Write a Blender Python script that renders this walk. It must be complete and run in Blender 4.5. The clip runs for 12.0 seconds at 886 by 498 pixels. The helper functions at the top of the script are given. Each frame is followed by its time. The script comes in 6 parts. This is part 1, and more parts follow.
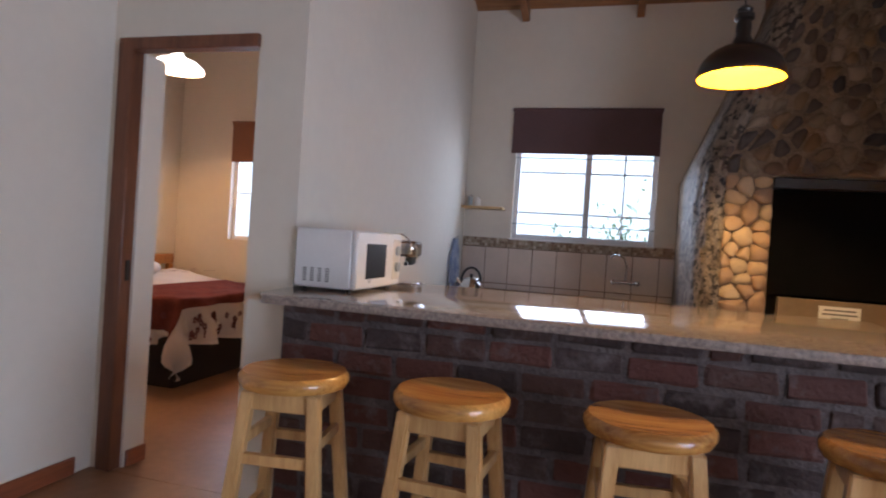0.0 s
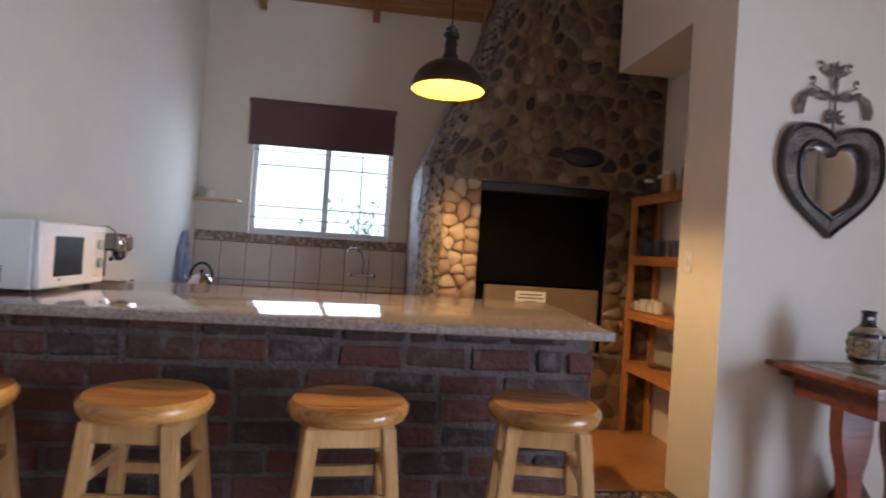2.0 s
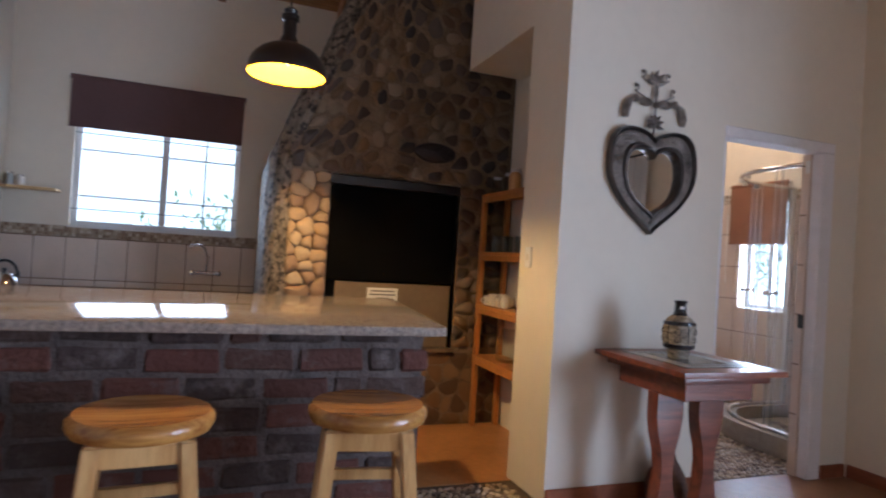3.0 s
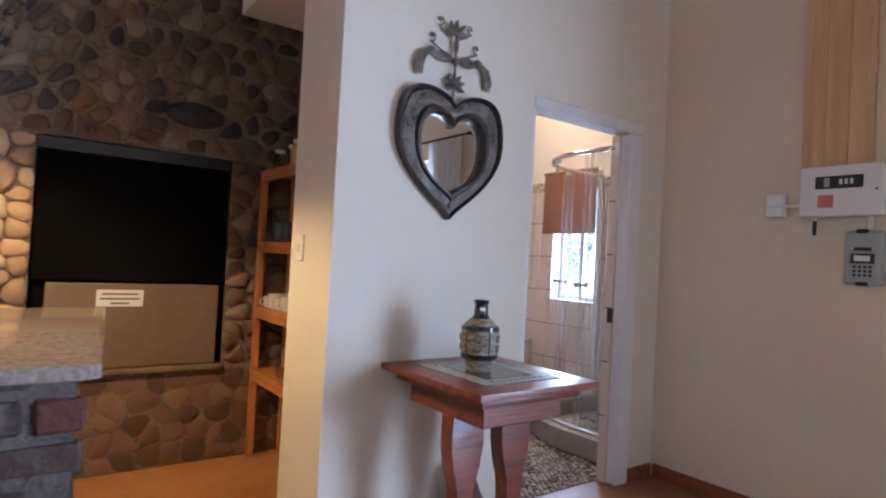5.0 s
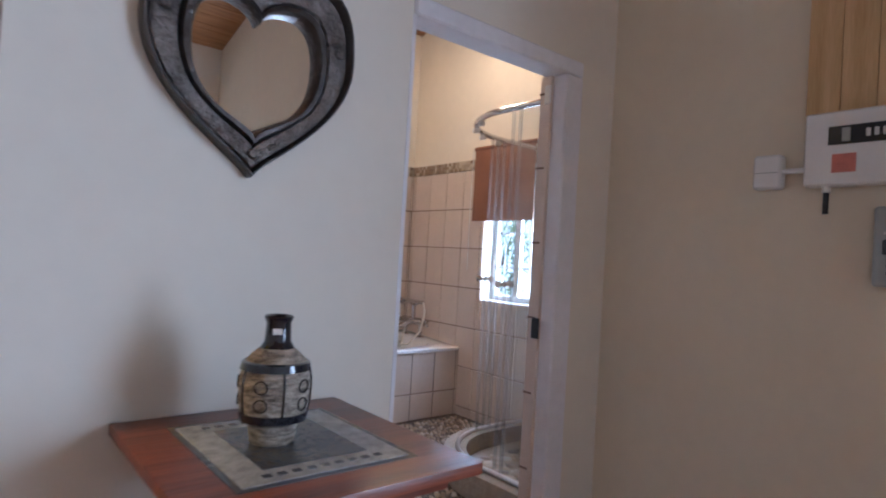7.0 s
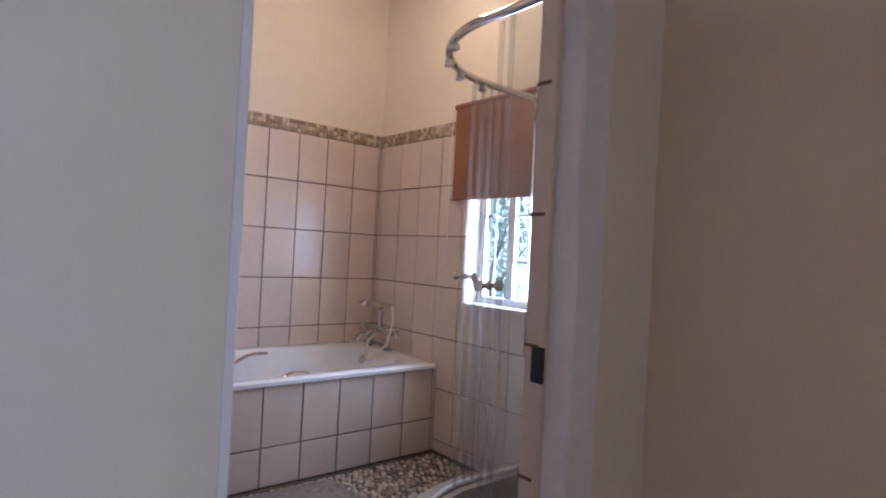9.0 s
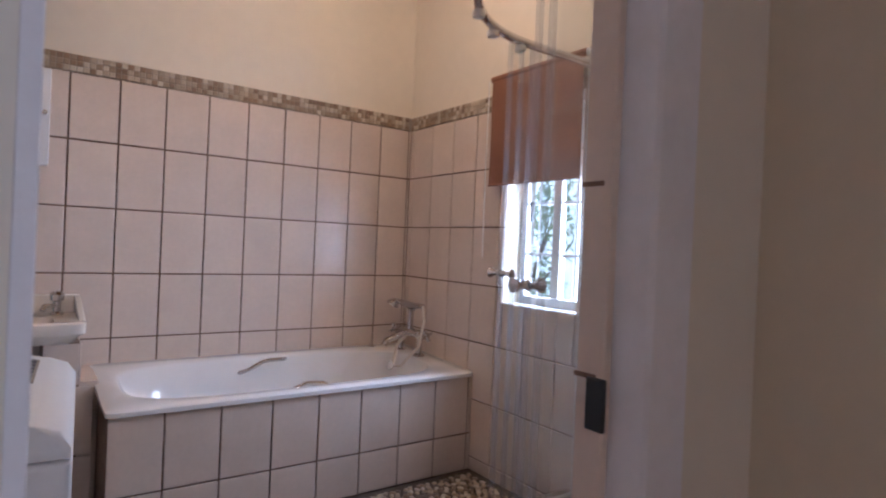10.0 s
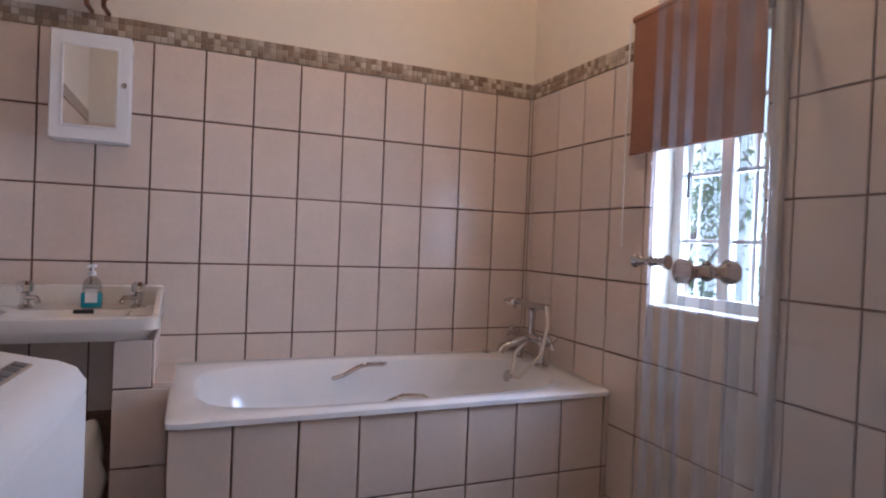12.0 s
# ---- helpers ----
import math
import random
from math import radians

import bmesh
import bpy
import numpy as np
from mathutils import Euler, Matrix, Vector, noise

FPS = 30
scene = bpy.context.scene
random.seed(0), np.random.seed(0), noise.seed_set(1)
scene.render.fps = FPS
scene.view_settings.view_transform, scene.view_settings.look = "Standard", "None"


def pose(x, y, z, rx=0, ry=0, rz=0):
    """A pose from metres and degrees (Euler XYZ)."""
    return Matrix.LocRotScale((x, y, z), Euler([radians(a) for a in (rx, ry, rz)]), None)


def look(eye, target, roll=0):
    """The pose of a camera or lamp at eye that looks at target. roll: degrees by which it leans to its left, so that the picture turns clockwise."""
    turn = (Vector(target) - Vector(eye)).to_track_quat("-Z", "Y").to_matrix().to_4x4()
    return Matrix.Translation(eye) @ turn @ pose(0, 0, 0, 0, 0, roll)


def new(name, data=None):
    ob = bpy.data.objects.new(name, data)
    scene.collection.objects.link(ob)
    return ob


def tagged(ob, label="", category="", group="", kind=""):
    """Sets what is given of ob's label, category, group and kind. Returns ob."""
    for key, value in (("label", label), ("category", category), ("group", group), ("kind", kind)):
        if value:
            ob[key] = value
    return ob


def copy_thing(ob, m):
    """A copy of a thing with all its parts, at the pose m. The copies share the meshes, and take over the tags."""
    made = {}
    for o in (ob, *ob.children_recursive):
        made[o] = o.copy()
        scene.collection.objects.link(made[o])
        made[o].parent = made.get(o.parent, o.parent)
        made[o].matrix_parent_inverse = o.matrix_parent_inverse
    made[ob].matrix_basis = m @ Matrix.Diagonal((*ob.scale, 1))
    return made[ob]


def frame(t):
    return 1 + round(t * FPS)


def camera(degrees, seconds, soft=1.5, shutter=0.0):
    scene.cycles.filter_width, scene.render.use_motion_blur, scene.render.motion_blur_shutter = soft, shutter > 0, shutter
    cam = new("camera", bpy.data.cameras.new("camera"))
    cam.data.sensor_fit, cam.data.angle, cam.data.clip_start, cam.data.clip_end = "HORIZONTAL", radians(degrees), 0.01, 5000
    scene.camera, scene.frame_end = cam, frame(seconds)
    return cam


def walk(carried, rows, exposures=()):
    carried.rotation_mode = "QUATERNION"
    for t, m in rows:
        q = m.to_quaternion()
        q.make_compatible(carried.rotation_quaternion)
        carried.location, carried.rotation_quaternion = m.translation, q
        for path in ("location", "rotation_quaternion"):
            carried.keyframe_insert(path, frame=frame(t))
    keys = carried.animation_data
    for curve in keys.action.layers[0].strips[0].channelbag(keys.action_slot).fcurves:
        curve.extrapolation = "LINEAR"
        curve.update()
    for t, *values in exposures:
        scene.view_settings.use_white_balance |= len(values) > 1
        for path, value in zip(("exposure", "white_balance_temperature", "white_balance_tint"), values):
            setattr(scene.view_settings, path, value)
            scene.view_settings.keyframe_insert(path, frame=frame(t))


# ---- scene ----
cam = camera(74.0, 12.0, soft=2.0, shutter=0.4)
EXPOSURES = [(0, 0.03, 5700, 18), (1.5, 0.24, 5600, 16), (2.5, 0.2, 5450, 14), (3.5, 0.06, 5250, 13), (5.5, 0.62, 5000, 12), (6.2, 0.44, 5050, 12), (7.5, 0.06, 5080, 13), (9.5, -0.12, 5250, 17), (11, -0.32, 5400, 20), (12, -0.36, 5400, 21)]
PATH = [
    (0, (0.907, -0.121, 1.221), (0.375, 1.807, 1.197), 3.8),
    (0.5, (0.935, -0.131, 1.227), (0.578, 1.837, 1.211), 3.9),
    (1, (0.975, -0.164, 1.224), (0.825, 1.831, 1.217), 3.9),
    (1.5, (1.016, -0.171, 1.222), (1.081, 1.828, 1.225), 3.8),
    (2, (1.057, -0.161, 1.223), (1.336, 1.82, 1.236), 3.7),
    (2.5, (1.134, -0.157, 1.224), (1.622, 1.783, 1.246), 3.6),
    (3, (1.226, -0.107, 1.219), (1.922, 1.768, 1.252), 3.6),
    (3.5, (1.304, -0.004, 1.232), (2.224, 1.771, 1.27), 3.5),
    (5.5, (2.03, 0.521, 1.24), (3.242, 2.111, 1.274), 3.1),
    (6, (2.251, 0.65, 1.232), (3.503, 2.21, 1.265), 3.2),
    (6.5, (2.508, 0.786, 1.237), (3.784, 2.326, 1.27), 3.2),
    (7, (2.767, 0.947, 1.236), (4.046, 2.483, 1.266), 3.4),
    (7.5, (3.002, 1.13, 1.232), (4.295, 2.655, 1.263), 2.7),
    (9.5, (3.732, 1.816, 1.215), (5.008, 3.356, 1.219), 3.3),
    (10, (3.883, 1.952, 1.209), (5.048, 3.578, 1.201), 2.5),
    (10.5, (3.995, 2.09, 1.189), (5.046, 3.792, 1.173), 2.5),
    (11, (4.075, 2.227, 1.186), (5.036, 3.981, 1.163), 2.5),
    (11.5, (4.155, 2.311, 1.17), (5.029, 4.109, 1.142), 2.5),
    (12, (4.226, 2.389, 1.148), (5.004, 4.231, 1.124), 2.3),
]
walk(cam, [(t, look(eye, target, roll)) for t, eye, target, roll in PATH], EXPOSURES)

# ---- light ----
world = bpy.data.worlds.new("sky")
scene.world = world
world.use_nodes = True
_n = world.node_tree.nodes
_sky = _n.new("ShaderNodeTexSky")
_sky.sky_type, _sky.sun_disc = "NISHITA", False
_sky.sun_elevation, _sky.sun_rotation = radians(58), radians(229)
_n["Background"].inputs["Strength"].default_value = 0.12
world.node_tree.links.new(_sky.outputs[0], _n["Background"].inputs["Color"])
sun = new("sun", bpy.data.lights.new("sun", "SUN"))
sun.data.energy, sun.data.angle, sun.data.color = 4.0, radians(4), (1.0, 0.96, 0.9)
sun.matrix_basis = look((-16, -14, 35), (0, 0, 0))


def window_light(name, eye, target, w, h, power, color=(0.80, 0.89, 1.0)):
    lamp = new(name, bpy.data.lights.new(name, "AREA"))
    lamp.data.shape, lamp.data.size, lamp.data.size_y = "RECTANGLE", w, h
    lamp.data.energy, lamp.data.color = power, color
    lamp.matrix_basis = look(eye, target)
    return lamp


def bulb_light(name, place, power, color, radius=0.04):
    lamp = new(name, bpy.data.lights.new(name, "POINT"))
    lamp.data.energy, lamp.data.color, lamp.data.shadow_soft_size = power, color, radius
    lamp.location = place
    return lamp


window_light("daylight_glass_door", (5.16, -0.95, 1.15), (0, -0.95, 1.0), 2.0, 1.9, 158)
window_light("daylight_kitchen", (0.67, 5.50, 1.72), (0.67, 0, 1.2), 1.2, 0.75, 16)
window_light("daylight_bathroom", (6.05, 3.99, 1.25), (0, 3.99, 1.0), 0.46, 0.6, 34, (0.72, 0.85, 1.0))
window_light("daylight_bedroom", (-2.6, 5.5, 1.55), (-2.6, 0, 1.2), 0.7, 0.8, 10)
bulb_light("pendant_bulb", (1.46, 2.90, 2.196), 106, (1.0, 0.60, 0.20), 0.03)
bulb_light("bedroom_bulb", (-2.54, 3.9, 2.57), 58, (1.0, 0.50, 0.16), 0.05)
bulb_light("bathroom_bulb", (5.1, 4.0, 2.98), 27, (1.0, 0.70, 0.42), 0.08)

# ---- materials ----


def material(name, color, rough=0.6, metal=0.0, vary=0.12, scale=6.0, bump=0.15, bump_scale=40.0, stretch=(1, 1, 1), per_object=0.0, dark=None, spec=0.5, coat=0.0):
    """A procedural surface: two scales of tone, fine relief, and a shift of tone from piece to piece."""
    m = bpy.data.materials.new(name)
    m.use_nodes = True
    nt = m.node_tree
    n, l = nt.nodes, nt.links
    b = n["Principled BSDF"]
    b.inputs["Roughness"].default_value = rough
    b.inputs["Metallic"].default_value = metal
    b.inputs["Specular IOR Level"].default_value = spec
    b.inputs["Coat Weight"].default_value = coat
    tc = n.new("ShaderNodeTexCoord")
    mp = n.new("ShaderNodeMapping")
    mp.inputs["Scale"].default_value = stretch
    l.new(tc.outputs["Object"], mp.inputs["Vector"])
    vec = mp.outputs["Vector"]
    info = n.new("ShaderNodeObjectInfo")
    if per_object:
        add = n.new("ShaderNodeVectorMath")
        add.operation = "ADD"
        l.new(vec, add.inputs[0])
        mul = n.new("ShaderNodeMath")
        mul.operation = "MULTIPLY"
        mul.inputs[1].default_value = 37.0
        l.new(info.outputs["Random"], mul.inputs[0])
        l.new(mul.outputs[0], add.inputs[1])
        vec = add.outputs[0]
    n1 = n.new("ShaderNodeTexNoise")
    n1.inputs["Scale"].default_value, n1.inputs["Detail"].default_value = scale, 6
    n2 = n.new("ShaderNodeTexNoise")
    n2.inputs["Scale"].default_value, n2.inputs["Detail"].default_value = scale * 9, 3
    l.new(vec, n1.inputs["Vector"]), l.new(vec, n2.inputs["Vector"])
    mix = n.new("ShaderNodeMix")
    mix.data_type = "RGBA"
    d = dark or tuple(c * (1 - 2.2 * vary) for c in color)
    mix.inputs[6].default_value = (*d, 1)
    mix.inputs[7].default_value = (*color, 1)
    ramp = n.new("ShaderNodeMapRange")
    ramp.inputs[1].default_value, ramp.inputs[2].default_value = 0.33, 0.62
    avg = n.new("ShaderNodeMath")
    avg.operation = "MULTIPLY_ADD"
    avg.inputs[1].default_value = 0.35
    l.new(n2.outputs["Fac"], avg.inputs[0])
    sc = n.new("ShaderNodeMath")
    sc.operation = "MULTIPLY"
    sc.inputs[1].default_value = 0.65
    l.new(n1.outputs["Fac"], sc.inputs[0])
    l.new(sc.outputs[0], avg.inputs[2])
    l.new(avg.outputs[0], ramp.inputs[0])
    l.new(ramp.outputs[0], mix.inputs[0])
    col = mix.outputs[2]
    if per_object:
        hsv = n.new("ShaderNodeHueSaturation")
        mr = n.new("ShaderNodeMapRange")
        mr.inputs[3].default_value, mr.inputs[4].default_value = 1 - per_object, 1 + per_object
        l.new(info.outputs["Random"], mr.inputs[0])
        l.new(mr.outputs[0], hsv.inputs["Value"])
        l.new(col, hsv.inputs["Color"])
        col = hsv.outputs[0]
    l.new(col, b.inputs["Base Color"])
    if bump:
        n3 = n.new("ShaderNodeTexNoise")
        n3.inputs["Scale"].default_value, n3.inputs["Detail"].default_value = bump_scale, 5
        l.new(vec, n3.inputs["Vector"])
        bp = n.new("ShaderNodeBump")
        bp.inputs["Strength"].default_value, bp.inputs["Distance"].default_value = bump, 0.02
        l.new(n3.outputs["Fac"], bp.inputs["Height"])
        l.new(bp.outputs[0], b.inputs["Normal"])
    return m


def palette(name, stops, rough=0.8, bump=0.5, bump_scale=25.0, grain=8.0, grain_mix=0.35, per_island=False, spec=0.3, metal=0.0):
    """A surface whose pieces each take one tone out of a row of tones."""
    m = material(name, (0.5, 0.5, 0.5), rough=rough, bump=bump, bump_scale=bump_scale, per_object=0.001, scale=grain, spec=spec, metal=metal)
    n, l = m.node_tree.nodes, m.node_tree.links
    b = n["Principled BSDF"]
    src = n.new("ShaderNodeNewGeometry").outputs["Random Per Island"] if per_island else n.new("ShaderNodeObjectInfo").outputs["Random"]
    r = n.new("ShaderNodeValToRGB")
    r.color_ramp.interpolation = "CONSTANT"
    els = r.color_ramp.elements
    while len(els) < len(stops):
        els.new(0.5)
    for i, c in enumerate(stops):
        els[i].position = i / len(stops)
        els[i].color = (*c, 1)
    l.new(src, r.inputs[0])
    mult = n.new("ShaderNodeMix")
    mult.data_type, mult.blend_type = "RGBA", "MULTIPLY"
    mult.inputs[0].default_value = grain_mix * 2
    bright = n.new("ShaderNodeMix")
    bright.data_type, bright.blend_type = "RGBA", "ADD"
    bright.inputs[0].default_value = 1.0
    old = b.inputs["Base Color"].links[0].from_socket
    l.new(old, bright.inputs[6])
    bright.inputs[7].default_value = (0.5, 0.5, 0.5, 1)
    l.new(r.outputs[0], mult.inputs[6])
    l.new(bright.outputs[2], mult.inputs[7])
    l.new(mult.outputs[2], b.inputs["Base Color"])
    return m


def glass(name, color=(1, 1, 1), rough=0.0):
    m = bpy.data.materials.new(name)
    m.use_nodes = True
    n, l = m.node_tree.nodes, m.node_tree.links
    n.remove(n["Principled BSDF"])
    t, g, x = n.new("ShaderNodeBsdfTransparent"), n.new("ShaderNodeBsdfGlossy"), n.new("ShaderNodeMixShader")
    f0 = n.new("ShaderNodeLayerWeight")
    f1, f = n.new("ShaderNodeMath"), n.new("ShaderNodeMath")
    f1.operation, f.operation = "POWER", "MULTIPLY_ADD"
    f1.inputs[1].default_value, f.inputs[1].default_value, f.inputs[2].default_value = 4.0, 0.55, 0.05
    f0.inputs["Blend"].default_value = 0.5
    l.new(f0.outputs["Facing"], f1.inputs[0]), l.new(f1.outputs[0], f.inputs[0])
    t.inputs["Color"].default_value = (*color, 1)
    g.inputs["Roughness"].default_value = rough
    l.new(f.outputs[0], x.inputs[0]), l.new(t.outputs[0], x.inputs[1]), l.new(g.outputs[0], x.inputs[2])
    l.new(x.outputs[0], n["Material Output"].inputs["Surface"])
    return m


def glow(name, color, strength):
    m = bpy.data.materials.new(name)
    m.use_nodes = True
    b = m.node_tree.nodes["Principled BSDF"]
    b.inputs["Base Color"].default_value = (*color, 1)
    b.inputs["Emission Color"].default_value = (*color, 1)
    b.inputs["Emission Strength"].default_value = strength
    return m


def wood(name, light, dark, rough=0.45, rings=3.0, axis="Z", coat=0.0, per_object=0.12):
    """Long grain along one axis."""
    st = {"X": (0.6, 9, 9), "Y": (9, 0.6, 9), "Z": (9, 9, 0.6)}[axis]
    return material(name, light, rough, 0, dark=dark, scale=rings, stretch=st, bump=0.08, bump_scale=12, per_object=per_object, coat=coat)


M_WALL = material("cream_plaster", (0.77, 0.715, 0.62), 0.85, vary=0.025, scale=1.6, bump=0.10, bump_scale=9, spec=0.25)
M_BEIGE = material("beige_plaster", (0.79, 0.70, 0.55), 0.85, vary=0.03, scale=1.6, bump=0.10, bump_scale=9, spec=0.25)
M_BATHWALL = material("warm_cream_paint", (0.80, 0.72, 0.60), 0.8, vary=0.03, scale=1.5, bump=0.10, bump_scale=9, spec=0.25)
M_FLOOR = material("terracotta_screed", (0.35, 0.19, 0.10), 0.38, vary=0.14, scale=2.2, bump=0.08, bump_scale=14)
M_KFLOOR = material("orange_screed", (0.52, 0.25, 0.09), 0.30, vary=0.16, scale=2.6, bump=0.08, bump_scale=14)
M_BASE = wood("red_stained_wood", (0.30, 0.10, 0.045), (0.18, 0.055, 0.025), 0.4, axis="Y", per_object=0.05)
M_DARKFRAME = wood("meranti_frame_wood", (0.20, 0.075, 0.035), (0.10, 0.035, 0.018), 0.45, axis="Z", per_object=0.05)
M_WHITE = material("white_enamel", (0.80, 0.80, 0.80), 0.35, vary=0.02, bump=0.03)
M_STEELFRAME = material("white_painted_steel", (0.82, 0.81, 0.84), 0.65, vary=0.05, scale=3, bump=0.10, bump_scale=16, spec=0.2)
M_PINE = wood("varnished_pine", (0.66, 0.41, 0.17), (0.44, 0.23, 0.075), 0.28, coat=0.3)
M_PINESEAT = wood("varnished_pine_seat", (0.64, 0.33, 0.085), (0.24, 0.085, 0.02), 0.25, rings=1.1, axis="X", coat=0.4, per_object=0.2)
M_RACK = wood("orange_pine", (0.55, 0.24, 0.06), (0.38, 0.15, 0.035), 0.4)
M_CEIL = wood("brown_ceiling_boards", (0.40, 0.20, 0.08), (0.22, 0.10, 0.04), 0.55, axis="X")
M_RAFTER = wood("rafter_pine", (0.36, 0.17, 0.07), (0.20, 0.085, 0.035), 0.5, axis="Y")
M_PANEL = wood("knotty_pine_panel", (0.68, 0.47, 0.24), (0.50, 0.31, 0.13), 0.5, rings=2.2, axis="Z", per_object=0.05)
M_MAHOG = wood("red_mahogany", (0.21, 0.055, 0.024), (0.075, 0.018, 0.009), 0.34, axis="X", coat=0.12, per_object=0.08)
M_GRANITE = material("polished_granite", (0.36, 0.30, 0.26), 0.08, vary=0.3, scale=70, bump=0.0, dark=(0.15, 0.12, 0.11), spec=0.6)
M_MORTAR = material("grey_mortar", (0.16, 0.13, 0.122), 0.95, vary=0.25, scale=9, bump=0.7, bump_scale=60, spec=0.2)
M_BRICK = palette("clinker_brick", [(0.095, 0.048, 0.038), (0.12, 0.046, 0.036), (0.062, 0.042, 0.038), (0.13, 0.052, 0.04), (0.08, 0.05, 0.042), (0.10, 0.043, 0.034), (0.07, 0.046, 0.043)], 0.8, bump=0.7, bump_scale=38, grain=13, grain_mix=0.5)


def smear(m, color, scale, lo, hi):
    """Patches of another tone wiped unevenly over a surface."""
    n, l = m.node_tree.nodes, m.node_tree.links
    b = n["Principled BSDF"]
    old = b.inputs["Base Color"].links[0].from_socket
    geo, tex, ramp, mix = n.new("ShaderNodeNewGeometry"), n.new("ShaderNodeTexNoise"), n.new("ShaderNodeMapRange"), n.new("ShaderNodeMix")
    tex.inputs["Scale"].default_value, tex.inputs["Detail"].default_value, tex.inputs["Roughness"].default_value = scale, 7, 0.65
    ramp.inputs[1].default_value, ramp.inputs[2].default_value = lo, hi
    mix.data_type = "RGBA"
    mix.inputs[7].default_value = (*color, 1)
    l.new(geo.outputs["Position"], tex.inputs["Vector"]), l.new(tex.outputs["Fac"], ramp.inputs[0]), l.new(ramp.outputs[0], mix.inputs[0])
    l.new(old, mix.inputs[6]), l.new(mix.outputs[2], b.inputs["Base Color"])


smear(M_BRICK, (0.15, 0.122, 0.115), 9.0, 0.53, 0.70)
M_STONE = palette("field_stone", [(0.17, 0.115, 0.07), (0.10, 0.072, 0.055), (0.05, 0.043, 0.045), (0.20, 0.13, 0.07), (0.13, 0.08, 0.05), (0.075, 0.058, 0.05), (0.22, 0.165, 0.11), (0.12, 0.095, 0.08), (0.28, 0.215, 0.15)], 0.6, bump=0.6, bump_scale=14, grain=9, grain_mix=0.4)
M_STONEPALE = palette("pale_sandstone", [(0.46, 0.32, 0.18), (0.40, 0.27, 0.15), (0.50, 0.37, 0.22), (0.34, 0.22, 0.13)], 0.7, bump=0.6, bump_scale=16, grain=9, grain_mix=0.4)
M_DARKSTONE = material("dark_river_stone", (0.035, 0.033, 0.04), 0.5, vary=0.2, scale=12, bump=0.2, bump_scale=30)
M_STONEBASE = palette("brown_base_stone", [(0.22, 0.13, 0.07), (0.16, 0.095, 0.055), (0.26, 0.165, 0.09), (0.12, 0.075, 0.05), (0.20, 0.12, 0.065)], 0.7, bump=0.5, bump_scale=18, grain=10, grain_mix=0.4)
M_STONEMORTAR = material("brown_stone_mortar", (0.27, 0.20, 0.14), 0.95, vary=0.25, scale=8, bump=0.8, bump_scale=45, spec=0.15)
M_BARK = material("grey_bark", (0.30, 0.245, 0.19), 0.7, dark=(0.05, 0.038, 0.03), scale=8, stretch=(1.6, 1.6, 0.6), bump=1.0, bump_scale=16, spec=0.4)
smear(M_BARK, (0.025, 0.02, 0.017), 26.0, 0.50, 0.58)
M_SOOT = material("soot_black_steel", (0.004, 0.004, 0.0045), 0.9, vary=0.2, bump=0.1, spec=0.05)
M_TANPANEL = material("tan_rendered_panel", (0.205, 0.15, 0.10), 0.85, vary=0.10, scale=3, bump=0.2, bump_scale=20)
M_BLIND = material("plum_brown_fabric", (0.15, 0.092, 0.094), 0.9, vary=0.05, scale=5, bump=0.25, bump_scale=160, spec=0.1)
M_BLINDB = material("rust_fabric", (0.28, 0.135, 0.085), 0.9, vary=0.06, scale=5, bump=0.25, bump_scale=160, spec=0.1)
M_TILE = material("pale_pink_tile", (0.70, 0.582, 0.495), 0.22, vary=0.04, scale=5, bump=0.03, bump_scale=8, per_object=0.035)
M_GROUT = material("dark_brown_grout", (0.21, 0.125, 0.085), 0.9, vary=0.2, scale=30, bump=0.2)
M_MOSAIC = palette("mosaic_stone", [(0.36, 0.27, 0.19), (0.50, 0.41, 0.31), (0.27, 0.19, 0.13), (0.60, 0.52, 0.41), (0.42, 0.34, 0.25), (0.32, 0.22, 0.145)], 0.4, bump=0.15, bump_scale=60, grain=40, grain_mix=0.3)
M_MOSAICGROUT = material("sandy_grout", (0.40, 0.34, 0.27), 0.9, vary=0.1, scale=30, bump=0.2)
M_PEBBLE = palette("river_pebbles", [(0.42, 0.34, 0.26), (0.25, 0.18, 0.13), (0.55, 0.48, 0.40), (0.16, 0.12, 0.10), (0.34, 0.25, 0.17), (0.48, 0.38, 0.27)], 0.35, bump=0.1, bump_scale=40, grain=30, grain_mix=0.3, per_island=True, spec=0.5)
M_PEBBLEBED = material("dark_pebble_grout", (0.11, 0.08, 0.06), 0.85, vary=0.15, scale=20, bump=0.3)
M_CHROME = material("chrome", (0.66, 0.65, 0.65), 0.08, 1.0, vary=0.03, bump=0.0)
M_ALU = material("satin_aluminium", (0.72, 0.71, 0.70), 0.28, 1.0, vary=0.04, bump=0.02)
M_BLACK = material("black_plastic", (0.012, 0.012, 0.013), 0.35, vary=0.1, bump=0.05)
M_BLACKMETAL = material("black_enamelled_metal", (0.018, 0.013, 0.011), 0.32, vary=0.15, bump=0.03)
M_GREYPL = material("grey_plastic", (0.40, 0.43, 0.43), 0.35, vary=0.06, bump=0.04)
M_YELLOWIN = material("yellow_enamel", (0.50, 0.25, 0.002), 0.6, vary=0.02, bump=0.0, spec=0.0)
M_IRON = material("hammered_dark_metal", (0.36, 0.33, 0.31), 0.28, 0.95, vary=0.3, scale=14, bump=1.0, bump_scale=62)
M_IRONDARK = material("blackened_metal_rim", (0.10, 0.088, 0.082), 0.32, 0.85, vary=0.2, scale=18, bump=0.4, bump_scale=60)
